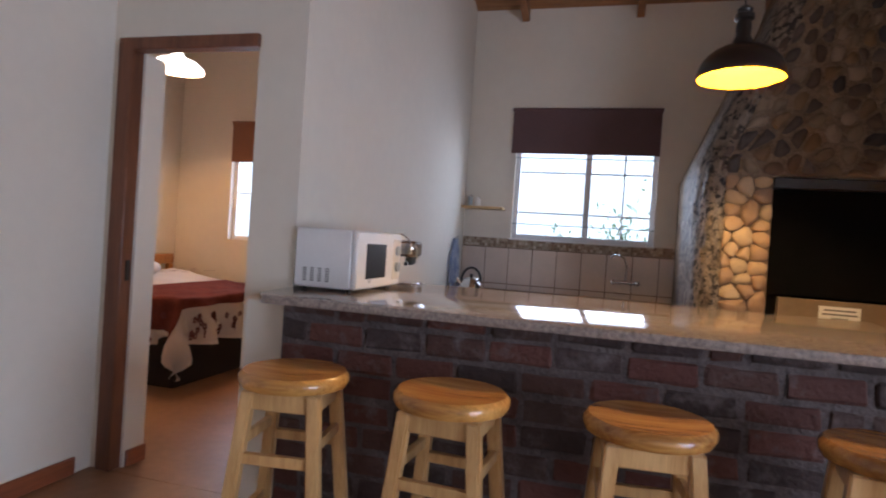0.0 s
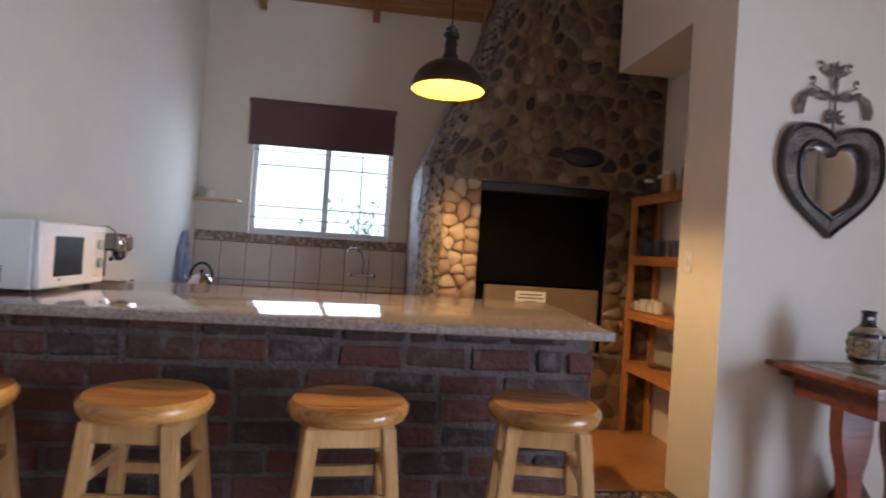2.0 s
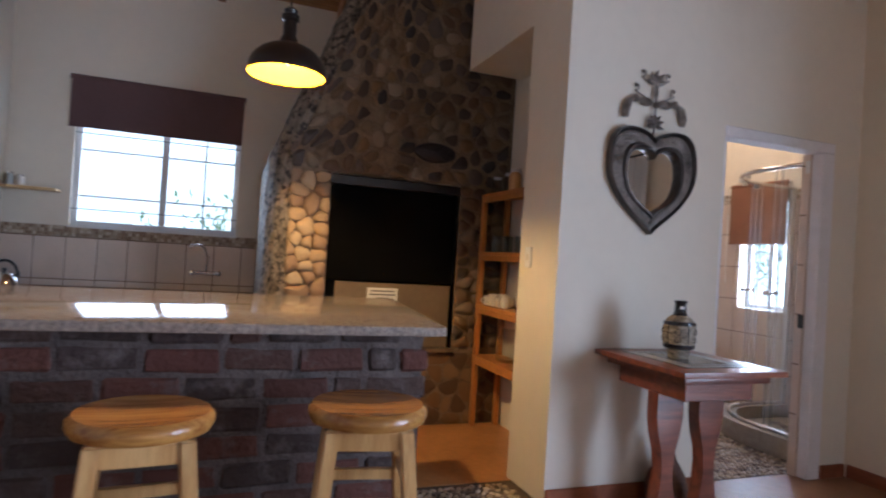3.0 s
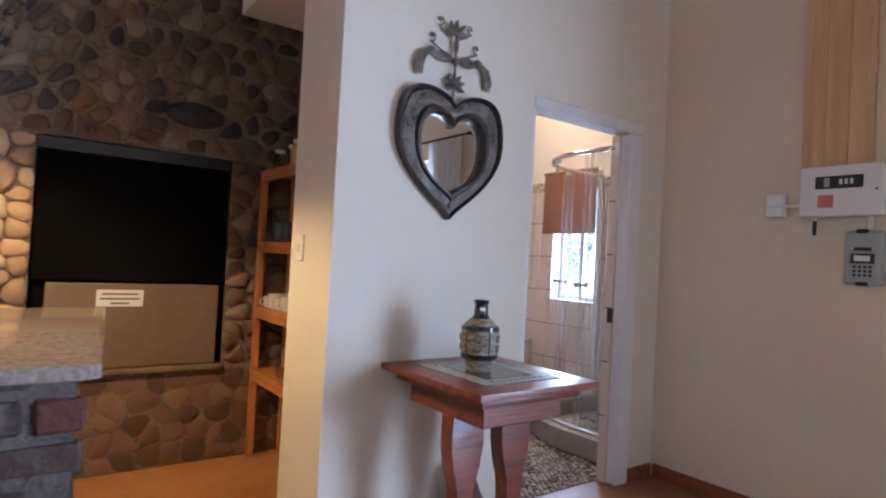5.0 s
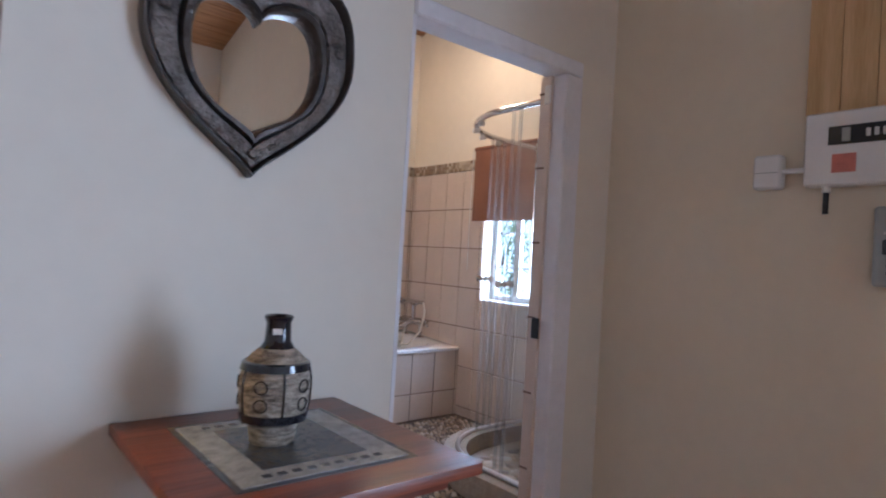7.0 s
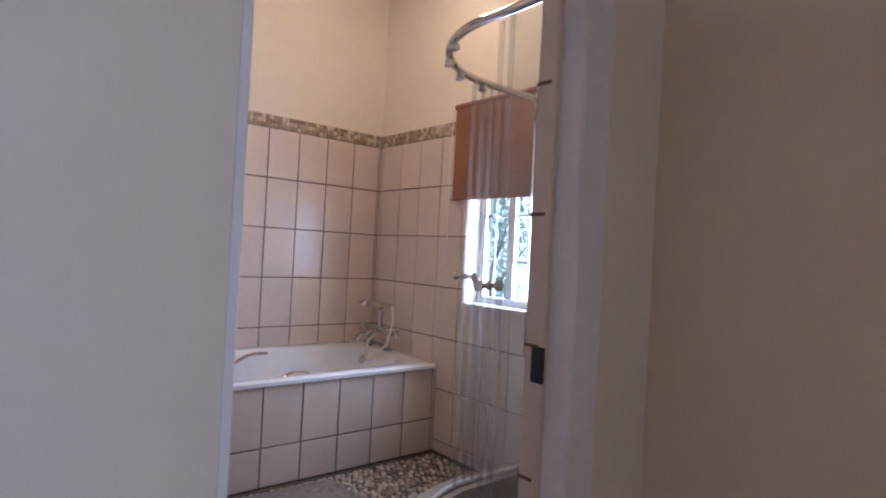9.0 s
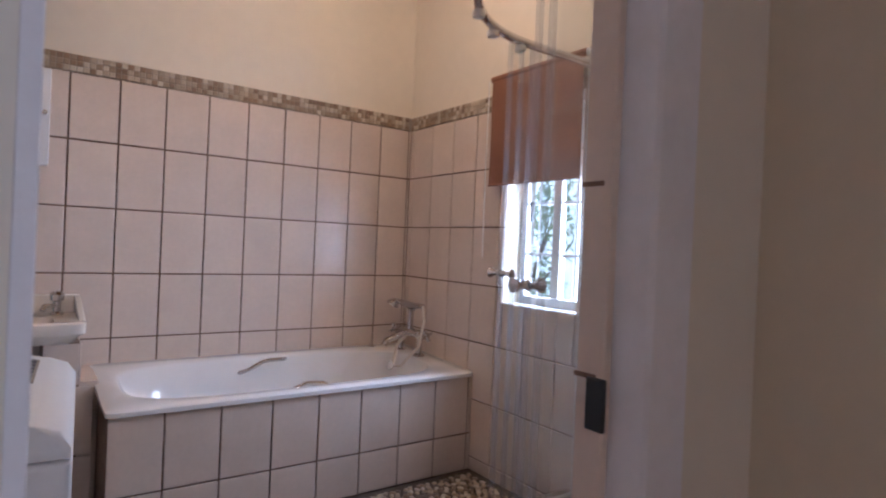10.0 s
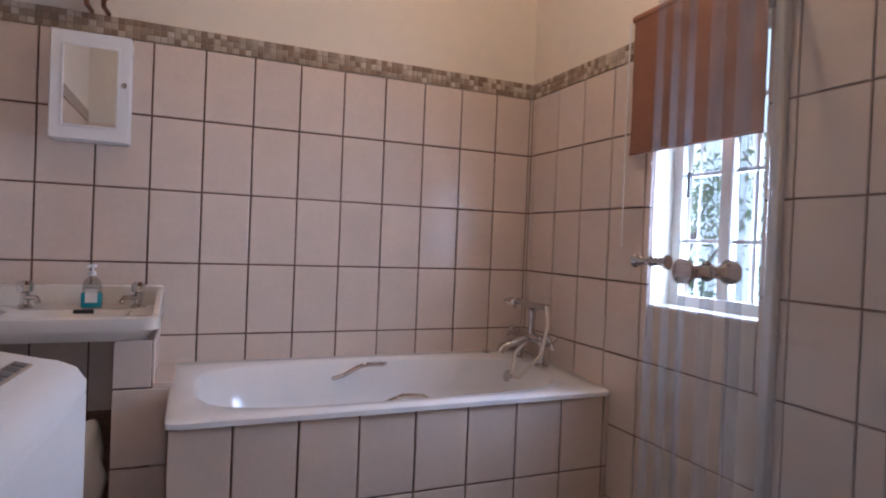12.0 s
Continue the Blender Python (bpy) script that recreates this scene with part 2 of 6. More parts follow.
M_MIRROR = material("mirror_silver", (0.9, 0.9, 0.9), 0.015, 1.0, vary=0.0, bump=0.0)
M_TUB = material("white_acrylic", (0.84, 0.83, 0.82), 0.12, vary=0.015, bump=0.0, coat=0.3)
M_PORCELAIN = material("cream_porcelain", (0.82, 0.77, 0.70), 0.12, vary=0.02, bump=0.0, coat=0.3)
M_GLASS = glass("window_glass")
M_SHGLASS = glass("shower_glass", (0.93, 0.945, 0.94))
M_SEAL = glass("clear_plastic_seal", (0.90, 0.91, 0.92), 0.2)


def cloudy(m, share, color):
    """Clear plastic or cloth that also scatters a share of the light."""
    n, l = m.node_tree.nodes, m.node_tree.links
    out = n["Material Output"].inputs["Surface"]
    old = out.links[0].from_socket
    d, t, a, x = n.new("ShaderNodeBsdfDiffuse"), n.new("ShaderNodeBsdfTranslucent"), n.new("ShaderNodeMixShader"), n.new("ShaderNodeMixShader")
    d.inputs["Color"].default_value = t.inputs["Color"].default_value = (*color, 1)
    l.new(d.outputs[0], a.inputs[1]), l.new(t.outputs[0], a.inputs[2])
    x.inputs[0].default_value = share
    l.new(old, x.inputs[1]), l.new(a.outputs[0], x.inputs[2]), l.new(x.outputs[0], out)


cloudy(M_SEAL, 0.055, (0.85, 0.86, 0.9))
cloudy(M_SHGLASS, 0.02, (0.85, 0.86, 0.9))
M_JAR = glass("jar_glass", (0.80, 0.82, 0.80))
M_TEALGLASS = material("teal_liquid_soap", (0.02, 0.30, 0.36), 0.12, vary=0.05, bump=0.0, coat=0.4)
M_LABEL = material("pale_paper", (0.80, 0.79, 0.76), 0.7, vary=0.03, bump=0.05)
M_INK = material("grey_ink", (0.16, 0.15, 0.15), 0.7, vary=0.05, bump=0.0)
M_RED = material("faded_red_sticker", (0.62, 0.20, 0.15), 0.6, vary=0.1, scale=40, bump=0.0)
M_CURTAIN = material("white_voile", (0.80, 0.80, 0.80), 0.8, vary=0.03, bump=0.1, bump_scale=80)
cloudy(M_CURTAIN, 0.6, (0.85, 0.85, 0.85))
M_DUVET = palette("white_cotton", [(0.68, 0.63, 0.60)], 0.85, bump=0.3, bump_scale=18, grain=14, grain_mix=0.1)
M_FLOWER = material("wine_print", (0.17, 0.045, 0.05), 0.85, vary=0.2, bump=0.0)
M_THROW = material("maroon_fleece", (0.17, 0.045, 0.035), 0.95, vary=0.18, scale=9, bump=0.6, bump_scale=70, spec=0.1)
M_BEDBASE = material("dark_bed_base", (0.025, 0.018, 0.018), 0.9, vary=0.1, bump=0.2)
M_TOWEL = material("blue_check_cotton", (0.72, 0.74, 0.80), 0.95, dark=(0.24, 0.31, 0.55), scale=16, bump=0.4, bump_scale=90)
M_VASEDARK = material("dark_glazed_clay", (0.012, 0.014, 0.022), 0.08, vary=0.2, bump=0.0, coat=0.6)
M_VASEPALE = material("carved_pale_clay", (0.55, 0.47, 0.37), 0.75, dark=(0.05, 0.038, 0.03), scale=34, stretch=(1, 1, 3), bump=1.0, bump_scale=48)
M_JUG = material("woven_brown_jug", (0.13, 0.060, 0.038), 0.6, dark=(0.05, 0.025, 0.02), scale=40, stretch=(1, 1, 3), bump=0.6, bump_scale=60)
M_SLATE = material("grey_slate_tile", (0.085, 0.095, 0.115), 0.18, vary=0.2, scale=7, bump=0.05)
M_SLATEPALE = material("pale_etched_border", (0.46, 0.48, 0.50), 0.4, dark=(0.14, 0.15, 0.17), scale=26, bump=0.1)
M_MAT = material("grey_bath_mat", (0.30, 0.26, 0.24), 0.95, vary=0.2, scale=40, bump=0.8, bump_scale=120, spec=0.1)
M_LEAF = palette("garden_leaves", [(0.09, 0.15, 0.06), (0.12, 0.19, 0.08), (0.16, 0.22, 0.10), (0.08, 0.13, 0.06)], 0.6, bump=0.1, per_island=True, grain_mix=0.2)
_nt = M_LEAF.node_tree
_tr, _mx = _nt.nodes.new("ShaderNodeBsdfTranslucent"), _nt.nodes.new("ShaderNodeMixShader")
_tr.inputs["Color"].default_value = (0.40, 0.55, 0.34, 1)
_mx.inputs[0].default_value = 0.6
_nt.links.new(_nt.nodes["Principled BSDF"].outputs[0], _mx.inputs[1]), _nt.links.new(_tr.outputs[0], _mx.inputs[2])
_nt.links.new(_mx.outputs[0], _nt.nodes["Material Output"].inputs["Surface"])
M_TRUNK = material("garden_bark", (0.12, 0.085, 0.06), 0.9, vary=0.2, scale=12, bump=0.6)
M_GRASS = material("dry_lawn", (0.16, 0.15, 0.07), 0.95, vary=0.2, scale=4, bump=0.5, bump_scale=60)
M_HAZE = glow("bright_sky_haze", (0.80, 0.93, 1.0), 1.0)
M_BOWL = glow("lit_opal_glass", (1.0, 0.86, 0.66), 6.0)
M_CERAMIC = material("white_ceramic", (0.80, 0.76, 0.70), 0.2, vary=0.02, bump=0.0)

# ---- shape helpers ----


def thing(name, place, label, category, group="", rz=0):
    """An empty at the base of a thing; its parts are built in world coordinates."""
    e = new(name)
    e.empty_display_size = 0.1
    e.matrix_basis = pose(*place, 0, 0, rz)
    return tagged(e, label, category, group)


def link(name, bm, mat, parent=None, label="", smooth=None, loc=None):
    me = bpy.data.meshes.new(name)
    bmesh.ops.recalc_face_normals(bm, faces=bm.faces)
    if smooth:
        for f in bm.faces:
            f.smooth = True
        for e in bm.edges:
            if len(e.link_faces) == 2 and e.calc_face_angle(0) > radians(smooth):
                e.smooth = False
    bm.to_mesh(me)
    bm.free()
    me.materials.append(mat)
    ob = new(name, me)
    if parent:
        ob.parent = parent
        if parent.parent is None:
            ob.matrix_parent_inverse = parent.matrix_basis.inverted()
    if label:
        ob["label"] = label
    return ob


def part(name, bm, mat, parent, label="", smooth=40):
    return link(name, bm, mat, parent, label, smooth)


def piece(name, me, m, parent):
    """An object on shared mesh data, set in the world by m."""
    ob = new(name, me)
    ob.parent = parent
    if parent.parent is None:
        ob.matrix_parent_inverse = parent.matrix_basis.inverted()
    ob.matrix_basis = m
    return ob


def mesh_of(bm, name, mat, smooth=False):
    me = bpy.data.meshes.new(name)
    bmesh.ops.recalc_face_normals(bm, faces=bm.faces)
    for f in bm.faces:
        f.smooth = smooth
    bm.to_mesh(me)
    bm.free()
    me.materials.append(mat)
    return me


def box(x0, x1, y0, y1, z0, z1, bevel=0.0, bm=None, seg=1):
    own = bmesh.new()
    vs = [own.verts.new((x, y, z)) for x in (x0, x1) for y in (y0, y1) for z in (z0, z1)]
    for f in ((0, 1, 3, 2), (4, 6, 7, 5), (0, 4, 5, 1), (2, 3, 7, 6), (0, 2, 6, 4), (1, 5, 7, 3)):
        own.faces.new([vs[i] for i in f])
    if bevel:
        bmesh.ops.bevel(own, geom=own.edges[:], offset=bevel, segments=seg, affect="EDGES", profile=0.7)
    if bm is None:
        return own
    me = bpy.data.meshes.new("tmp")
    own.to_mesh(me)
    own.free()
    bm.from_mesh(me)
    bpy.data.meshes.remove(me)
    return bm


def lathe(profile, place=(0, 0, 0), n=32, bm=None, axis=None):
    """Turns (radius, height) pairs about an upright axis, or about the direction axis."""
    bm = bm or bmesh.new()
    q = Vector((0, 0, 1)).rotation_difference(Vector(axis)) if axis else None
    rings = []
    for r, z in profile:
        if r < 1e-6:
            p = Vector((0, 0, z))
            rings.append([bm.verts.new((q @ p if q else p) + Vector(place))])
        else:
            ring = []
            for i in range(n):
                a = 2 * math.pi * i / n
                p = Vector((r * math.cos(a), r * math.sin(a), z))
                ring.append(bm.verts.new((q @ p if q else p) + Vector(place)))
            rings.append(ring)
    for a, b in zip(rings, rings[1:]):
        for i in range(n):
            j = (i + 1) % n
            if len(a) == 1 and len(b) == 1:
                continue
            if len(a) == 1:
                bm.faces.new((a[0], b[i], b[j]))
            elif len(b) == 1:
                bm.faces.new((a[i], b[0], a[j]))
            else:
                bm.faces.new((a[i], b[i], b[j], a[j]))
    return bm


def tube(points, r, n=8, bm=None, caps=True):
    """A round bar along a line of points; r is one radius or one for each point."""
    bm = bm or bmesh.new()
    pts = [Vector(p) for p in points]
    rs = r if isinstance(r, (list, tuple)) else [r] * len(pts)
    rings, up = [], None
    for i, p in enumerate(pts):
        d = (pts[min(i + 1, len(pts) - 1)] - pts[max(i - 1, 0)]).normalized()
        if up is None:
            up = d.orthogonal().normalized()
        up = (up - d * up.dot(d)).normalized()
        s = d.cross(up)
        rings.append([bm.verts.new(p + rs[i] * (math.cos(2 * math.pi * k / n) * up + math.sin(2 * math.pi * k / n) * s)) for k in range(n)])
    for a, b in zip(rings, rings[1:]):
        for k in range(n):
            bm.faces.new((a[k], a[(k + 1) % n], b[(k + 1) % n], b[k]))
    if caps:
        bm.faces.new(rings[0])
        bm.faces.new(list(reversed(rings[-1])))
    return bm


def prism(outline, z0, z1, bm=None, bevel=0.0, frame_m=None):
    """A flat outline of (x, y) raised from z0 to z1; frame_m turns it into place."""
    own = bmesh.new()
    lo = [own.verts.new((x, y, z0)) for x, y in outline]
    hi = [own.verts.new((x, y, z1)) for x, y in outline]
    n = len(outline)
    own.faces.new(list(reversed(lo)))
    own.faces.new(hi)
    for i in range(n):
        own.faces.new((lo[i], lo[(i + 1) % n], hi[(i + 1) % n], hi[i]))
    if bevel:
        es = [e for e in own.edges if abs(e.verts[0].co.z - e.verts[1].co.z) < 1e-6]
        bmesh.ops.bevel(own, geom=es, offset=bevel, segments=2, affect="EDGES", profile=0.6)
    if frame_m:
        bmesh.ops.transform(own, matrix=frame_m, verts=own.verts[:])
    if bm is None:
        return own
    me = bpy.data.meshes.new("tmp")
    own.to_mesh(me)
    own.free()
    bm.from_mesh(me)
    bpy.data.meshes.remove(me)
    return bm


def blob(place, size, bm=None, sub=2):
    bm = bm or bmesh.new()
    r = bmesh.ops.create_icosphere(bm, subdivisions=sub, radius=1.0)
    for v in r["verts"]:
        v.co = Vector((v.co.x * size[0], v.co.y * size[1], v.co.z * size[2])) + Vector(place)
    return bm


RIDGE_Y, RIDGE_Z, FALL = 1.30, 4.54, 0.268


def roof_z(y):
    return RIDGE_Z - FALL * abs(y - RIDGE_Y)


def wall(name, axis, a0, a1, s0, s1, z0, z1, holes=(), mat=None, label=""):
    """A wall along x (axis 'x') or y, from a0 to a1, between the faces s0 and s1; z1 None: up to the roof.
    holes: (from, to, sill, head)."""
    cuts = {a0, a1}
    for h in holes:
        cuts |= {h[0], h[1]}
    if z1 is None and axis == "y" and a0 < RIDGE_Y < a1:
        cuts.add(RIDGE_Y)
    cuts = sorted(cuts)
    bm = bmesh.new()
    for c0, c1 in zip(cuts, cuts[1:]):
        spans, here = [], [h for h in holes if h[0] <= c0 + 1e-6 and h[1] >= c1 - 1e-6]
        zs = z0
        for h in sorted(here, key=lambda q: q[2]):
            if h[2] > zs:
                spans.append((zs, h[2]))
            zs = h[3]
        spans.append((zs, 99))
        for lo, hi in spans:
            vs = {}
            for c in (c0, c1):
                for s in (s0, s1):
                    for k, z in ((0, lo), (1, hi)):
                        y = c if axis == "y" else s
                        zz = (roof_z(y) + 0.02 if z1 is None else z1) if z == 99 else z
                        vs[c, s, k] = bm.verts.new((c, s, zz) if axis == "x" else (s, c, zz))
            q = lambda *k: bm.faces.new([vs[i] for i in k])
            q((c0, s0, 0), (c1, s0, 0), (c1, s0, 1), (c0, s0, 1))
            q((c0, s1, 0), (c0, s1, 1), (c1, s1, 1), (c1, s1, 0))
            q((c0, s0, 0), (c0, s0, 1), (c0, s1, 1), (c0, s1, 0))
            q((c1, s0, 0), (c1, s1, 0), (c1, s1, 1), (c1, s0, 1))
            q((c0, s0, 0), (c0, s1, 0), (c1, s1, 0), (c1, s0, 0))
            q((c0, s0, 1), (c1, s0, 1), (c1, s1, 1), (c0, s1, 1))
    bmesh.ops.remove_doubles(bm, verts=bm.verts[:], dist=1e-5)
    seen, dead = {}, []
    for f in bm.faces:
        key = tuple(sorted(v.index for v in f.verts))
        bm.verts.index_update()
        key = tuple(sorted(v.index for v in f.verts))
        if key in seen:
            dead += [f, seen[key]]
        seen[key] = f
    bmesh.ops.delete(bm, geom=list(set(dead)), context="FACES_ONLY")
    return tagged(link(name, bm, mat or M_WALL), label or "cream plastered wall with a slightly uneven surface", "wall", kind="structure")

# ---- structure ----
KX, KY = -0.42, 5.38          # kitchen's left and back walls
HX, HY = 2.82, 2.50           # pillar face and mirror wall
BX0, BX1, BY0, BY1 = 3.45, 5.92, 2.615, 5.20   # bathroom

floor_bm = box(-1.6, 5.15, -2.95, 2.215, -0.12, 0.0)
tagged(link("floor", floor_bm, M_FLOOR), "worn tan and terracotta screed floor of the living room", "floor", kind="structure")
tagged(link("floor_front", box(-0.41, 5.15, 2.215, 2.602, -0.12, 0.0), M_FLOOR), "worn tan screed floor in front of the kitchen", "floor", kind="structure")
tagged(link("floor_kitchen", box(-0.42, 3.4, 2.86, 5.4, -0.12, 0.0), M_KFLOOR), "glossy orange screed kitchen floor", "floor", kind="structure")
tagged(link("floor_strip", box(-0.42, 2.86, 2.605, 2.86, -0.12, -0.004), M_PEBBLEBED), "pebble strip between living room and kitchen", "floor", kind="structure")
tagged(link("floor_bedroom", box(-3.85, -0.42, 2.22, 5.5, -0.12, 0.0), M_FLOOR), "brown screed bedroom floor", "floor", kind="structure")
tagged(link("floor_bathroom", box(3.4, 6.1, 2.605, 5.35, -0.12, -0.002), M_PEBBLEBED), "bathroom floor of grouted river pebbles", "floor", kind="structure")
tagged(link("ground", box(-60, 60, -60, 60, -0.4, -0.14), M_GRASS), "dry lawn around the cottage", "ground", kind="structure")

wall("wall_west", "y", -2.95, 2.22, -1.62, -1.47, 0, None)
wall("wall_south", "x", -1.47, 5.0, -2.95, -2.80, 0, None)
wall("wall_east", "y", -2.95, 2.50, 5.0, 5.2, 0, None, holes=[(-1.98, 0.08, 0.0, 2.19)], mat=M_BEIGE, label="beige plastered wall carrying the fuse box")
wall("wall_bedroom_door", "x", -1.62, -0.57, 2.22, 2.40, 0, None, holes=[(-1.42, -0.66, 0.0, 2.10)])
wall("wall_kitchen_west", "y", 2.22, 5.38, -0.57, KX, 0, None)
wall("wall_kitchen_north", "x", -0.57, 3.45, KY, 5.60, 0, None, holes=[(0.04, 1.31, 1.30, 2.46)])
wall("wall_mirror", "x", HX, 5.2, HY, BY0, 0, None, holes=[(3.885, 4.76, 0.0, 2.085)])
wall("wall_pillar", "y", BY0, 2.91, HX, 3.0, 0, None)
wall("wall_header", "y", 2.91, 3.86, HX, 3.0, 2.60, None, label="cream plastered header above the shelf alcove")
wall("wall_alcove", "y", BY0, 5.38, 3.25, 3.45, 0, None)
tagged(link("ceiling_alcove", box(3.0, 3.25, BY0, 3.86, 2.602, 2.72), M_WALL), "plastered soffit over the alcove", "ceiling", kind="structure")
wall("wall_bath_north", "x", 3.45, 6.1, BY1, 5.38, 0, 3.6, mat=M_BATHWALL, label="warm cream bathroom wall above the tiles")
wall("wall_bath_east", "y", BY0, BY1, BX1, 6.12, 0, 3.95, holes=[(3.74, 4.24, 0.93, 1.98)], mat=M_BATHWALL, label="warm cream bathroom wall with a tiled lower part")
wall("wall_bath_south", "x", 5.2, 6.12, 2.50, BY0, 0, 3.95, mat=M_BATHWALL, label="plain bathroom wall")
wall("wall_bedroom_west", "y", 2.40, 5.5, -3.83, -3.66, 0, None)
wall("wall_bedroom_north", "x", -3.66, -0.57, 5.34, 5.5, 0, None, holes=[(-3.0, -2.2, 1.10, 2.2)])
wall("wall_bedroom_south", "x", -3.83, -1.62, 2.22, 2.40, 0, None)


def boards(name, x0, x1, y0, y1, top, label, step=0.085):
    """A sloping ceiling of narrow boards in one mesh, with dark gaps between them."""
    bm = bmesh.new()
    y = y0
    k = 0
    while y < y1 - 1e-6:
        e = min(y + step, y1)
        za, zb = top(y), top(e)
        d = 0.004 * ((k * 37) % 5) / 5
        vs = [bm.verts.new(p) for p in ((x0, y, za + d), (x1, y, za + d), (x1, e - 0.006, zb + d), (x0, e - 0.006, zb + d), (x0, y, za + 0.12), (x1, y, za + 0.12), (x1, e, zb + 0.12), (x0, e, zb + 0.12))]
        for f in ((0, 1, 2, 3), (4, 7, 6, 5), (0, 4, 5, 1), (1, 5, 6, 2), (2, 6, 7, 3), (3, 7, 4, 0)):
            bm.faces.new([vs[i] for i in f])
        y, k = e, k + 1
    return tagged(link(name, bm, M_CEIL), label, "ceiling", kind="structure")


boards("ceiling", -3.9, 5.25, -3.0, 5.65, roof_z, "sloping ceiling of narrow brown wooden boards")
boards("ceiling_bathroom", 3.45, 6.15, 2.615, 5.38, lambda y: 3.22 + FALL * (5.2 - y), "sloping brown board ceiling of the bathroom")
for i, x in enumerate((-0.98, 0.05, 1.07, 2.10, 3.05, 4.1)):
    bm = bmesh.new()
    for y0, y1 in ((-2.80, RIDGE_Y), (RIDGE_Y, KY)):
        pts = []
        for yy in (y0, y1):
            for dx in (-0.032, 0.032):
                for dz in (-0.115, 0.01):
                    pts.append(bm.verts.new((x + dx, yy, roof_z(yy) + dz)))
        for f in ((0, 1, 3, 2), (4, 6, 7, 5), (0, 4, 5, 1), (2, 3, 7, 6), (0, 2, 6, 4), (1, 5, 7, 3)):
            bm.faces.new([pts[j] for j in f])
    tagged(link("rafter", bm, M_RAFTER), "brown pine rafter under the board ceiling", "rafter", "rafters", "structure")


def skirting(name, x0, x1, y0, y1):
    return tagged(link(name, box(x0, x1, y0, y1, 0.0, 0.085, 0.006), M_BASE), "red-brown wooden skirting board", "skirting", kind="structure")


skirting("baseboard_west", -1.468, -1.452, -2.80, 2.12)
skirting("baseboard_east", 4.982, 4.998, 0.12, 2.478)
skirting("baseboard_mirror_front", 2.822, 3.80, 2.480, 2.497)
skirting("baseboard_mirror", 4.765, 4.98, 2.480, 2.497)
skirting("baseboard_bedroom", -1.62, -1.43, 2.404, 2.420)

# bedroom door frame
door1 = tagged(new("door_1"), "open bedroom doorway with a dark red-brown wooden frame", "door", kind="structure")
part("frame_post", box(-1.425, -1.335, 2.196, 2.27, 0, 2.09, 0.006), M_DARKFRAME, door1)
part("frame_head", box(-1.425, -0.655, 2.198, 2.27, 2.045, 2.105, 0.005), M_DARKFRAME, door1)
part("door_stop", box(-1.337, -1.318, 2.262, 2.40, 0, 2.045, 0.004), M_WALL, door1, "white plastered reveal")
part("plinth", box(-1.317, -1.303, 2.272, 2.40, 0, 0.085, 0.004), M_BASE, door1)
part("strike_plate", box(-1.338, -1.329, 2.225, 2.25, 0.93, 1.03, 0.002), M_BLACK, door1)

# bathroom door frame
door2 = tagged(new("door_2"), "white painted steel frame of the open bathroom doorway", "door", kind="structure")
part("frame_post", box(4.655, 4.765, 2.486, 2.60, 0, 2.024, 0.008), M_STEELFRAME, door2)
part("frame_lining", box(3.876, 3.892, 2.4985, 2.618, 0, 2.024, 0.001), M_STEELFRAME, door2)
part("reveal_tile", box(4.638, 4.66, 2.555, 2.612, 0, 2.02, 0.003), M_TILE, door2, "pale tiled reveal")
part("frame_head", box(3.878, 4.765, 2.486, 2.60, 2.022, 2.088, 0.008), M_STEELFRAME, door2)
part("strike_plate", box(4.632, 4.640, 2.548, 2.586, 0.925, 1.01, 0.002), M_BLACK, door2, "black strike plate")
part("hinge", box(4.631, 4.640, 2.55, 2.585, 1.90, 1.98, 0.004), M_ALU, door2, "tarnished hinge")
for z in (0.385, 0.697, 1.01, 1.322, 1.635, 1.947):
    part("grout_line", box(4.6355, 4.66, 2.57, 2.6135, z - 0.004, z + 0.004), M_GROUT, door2)


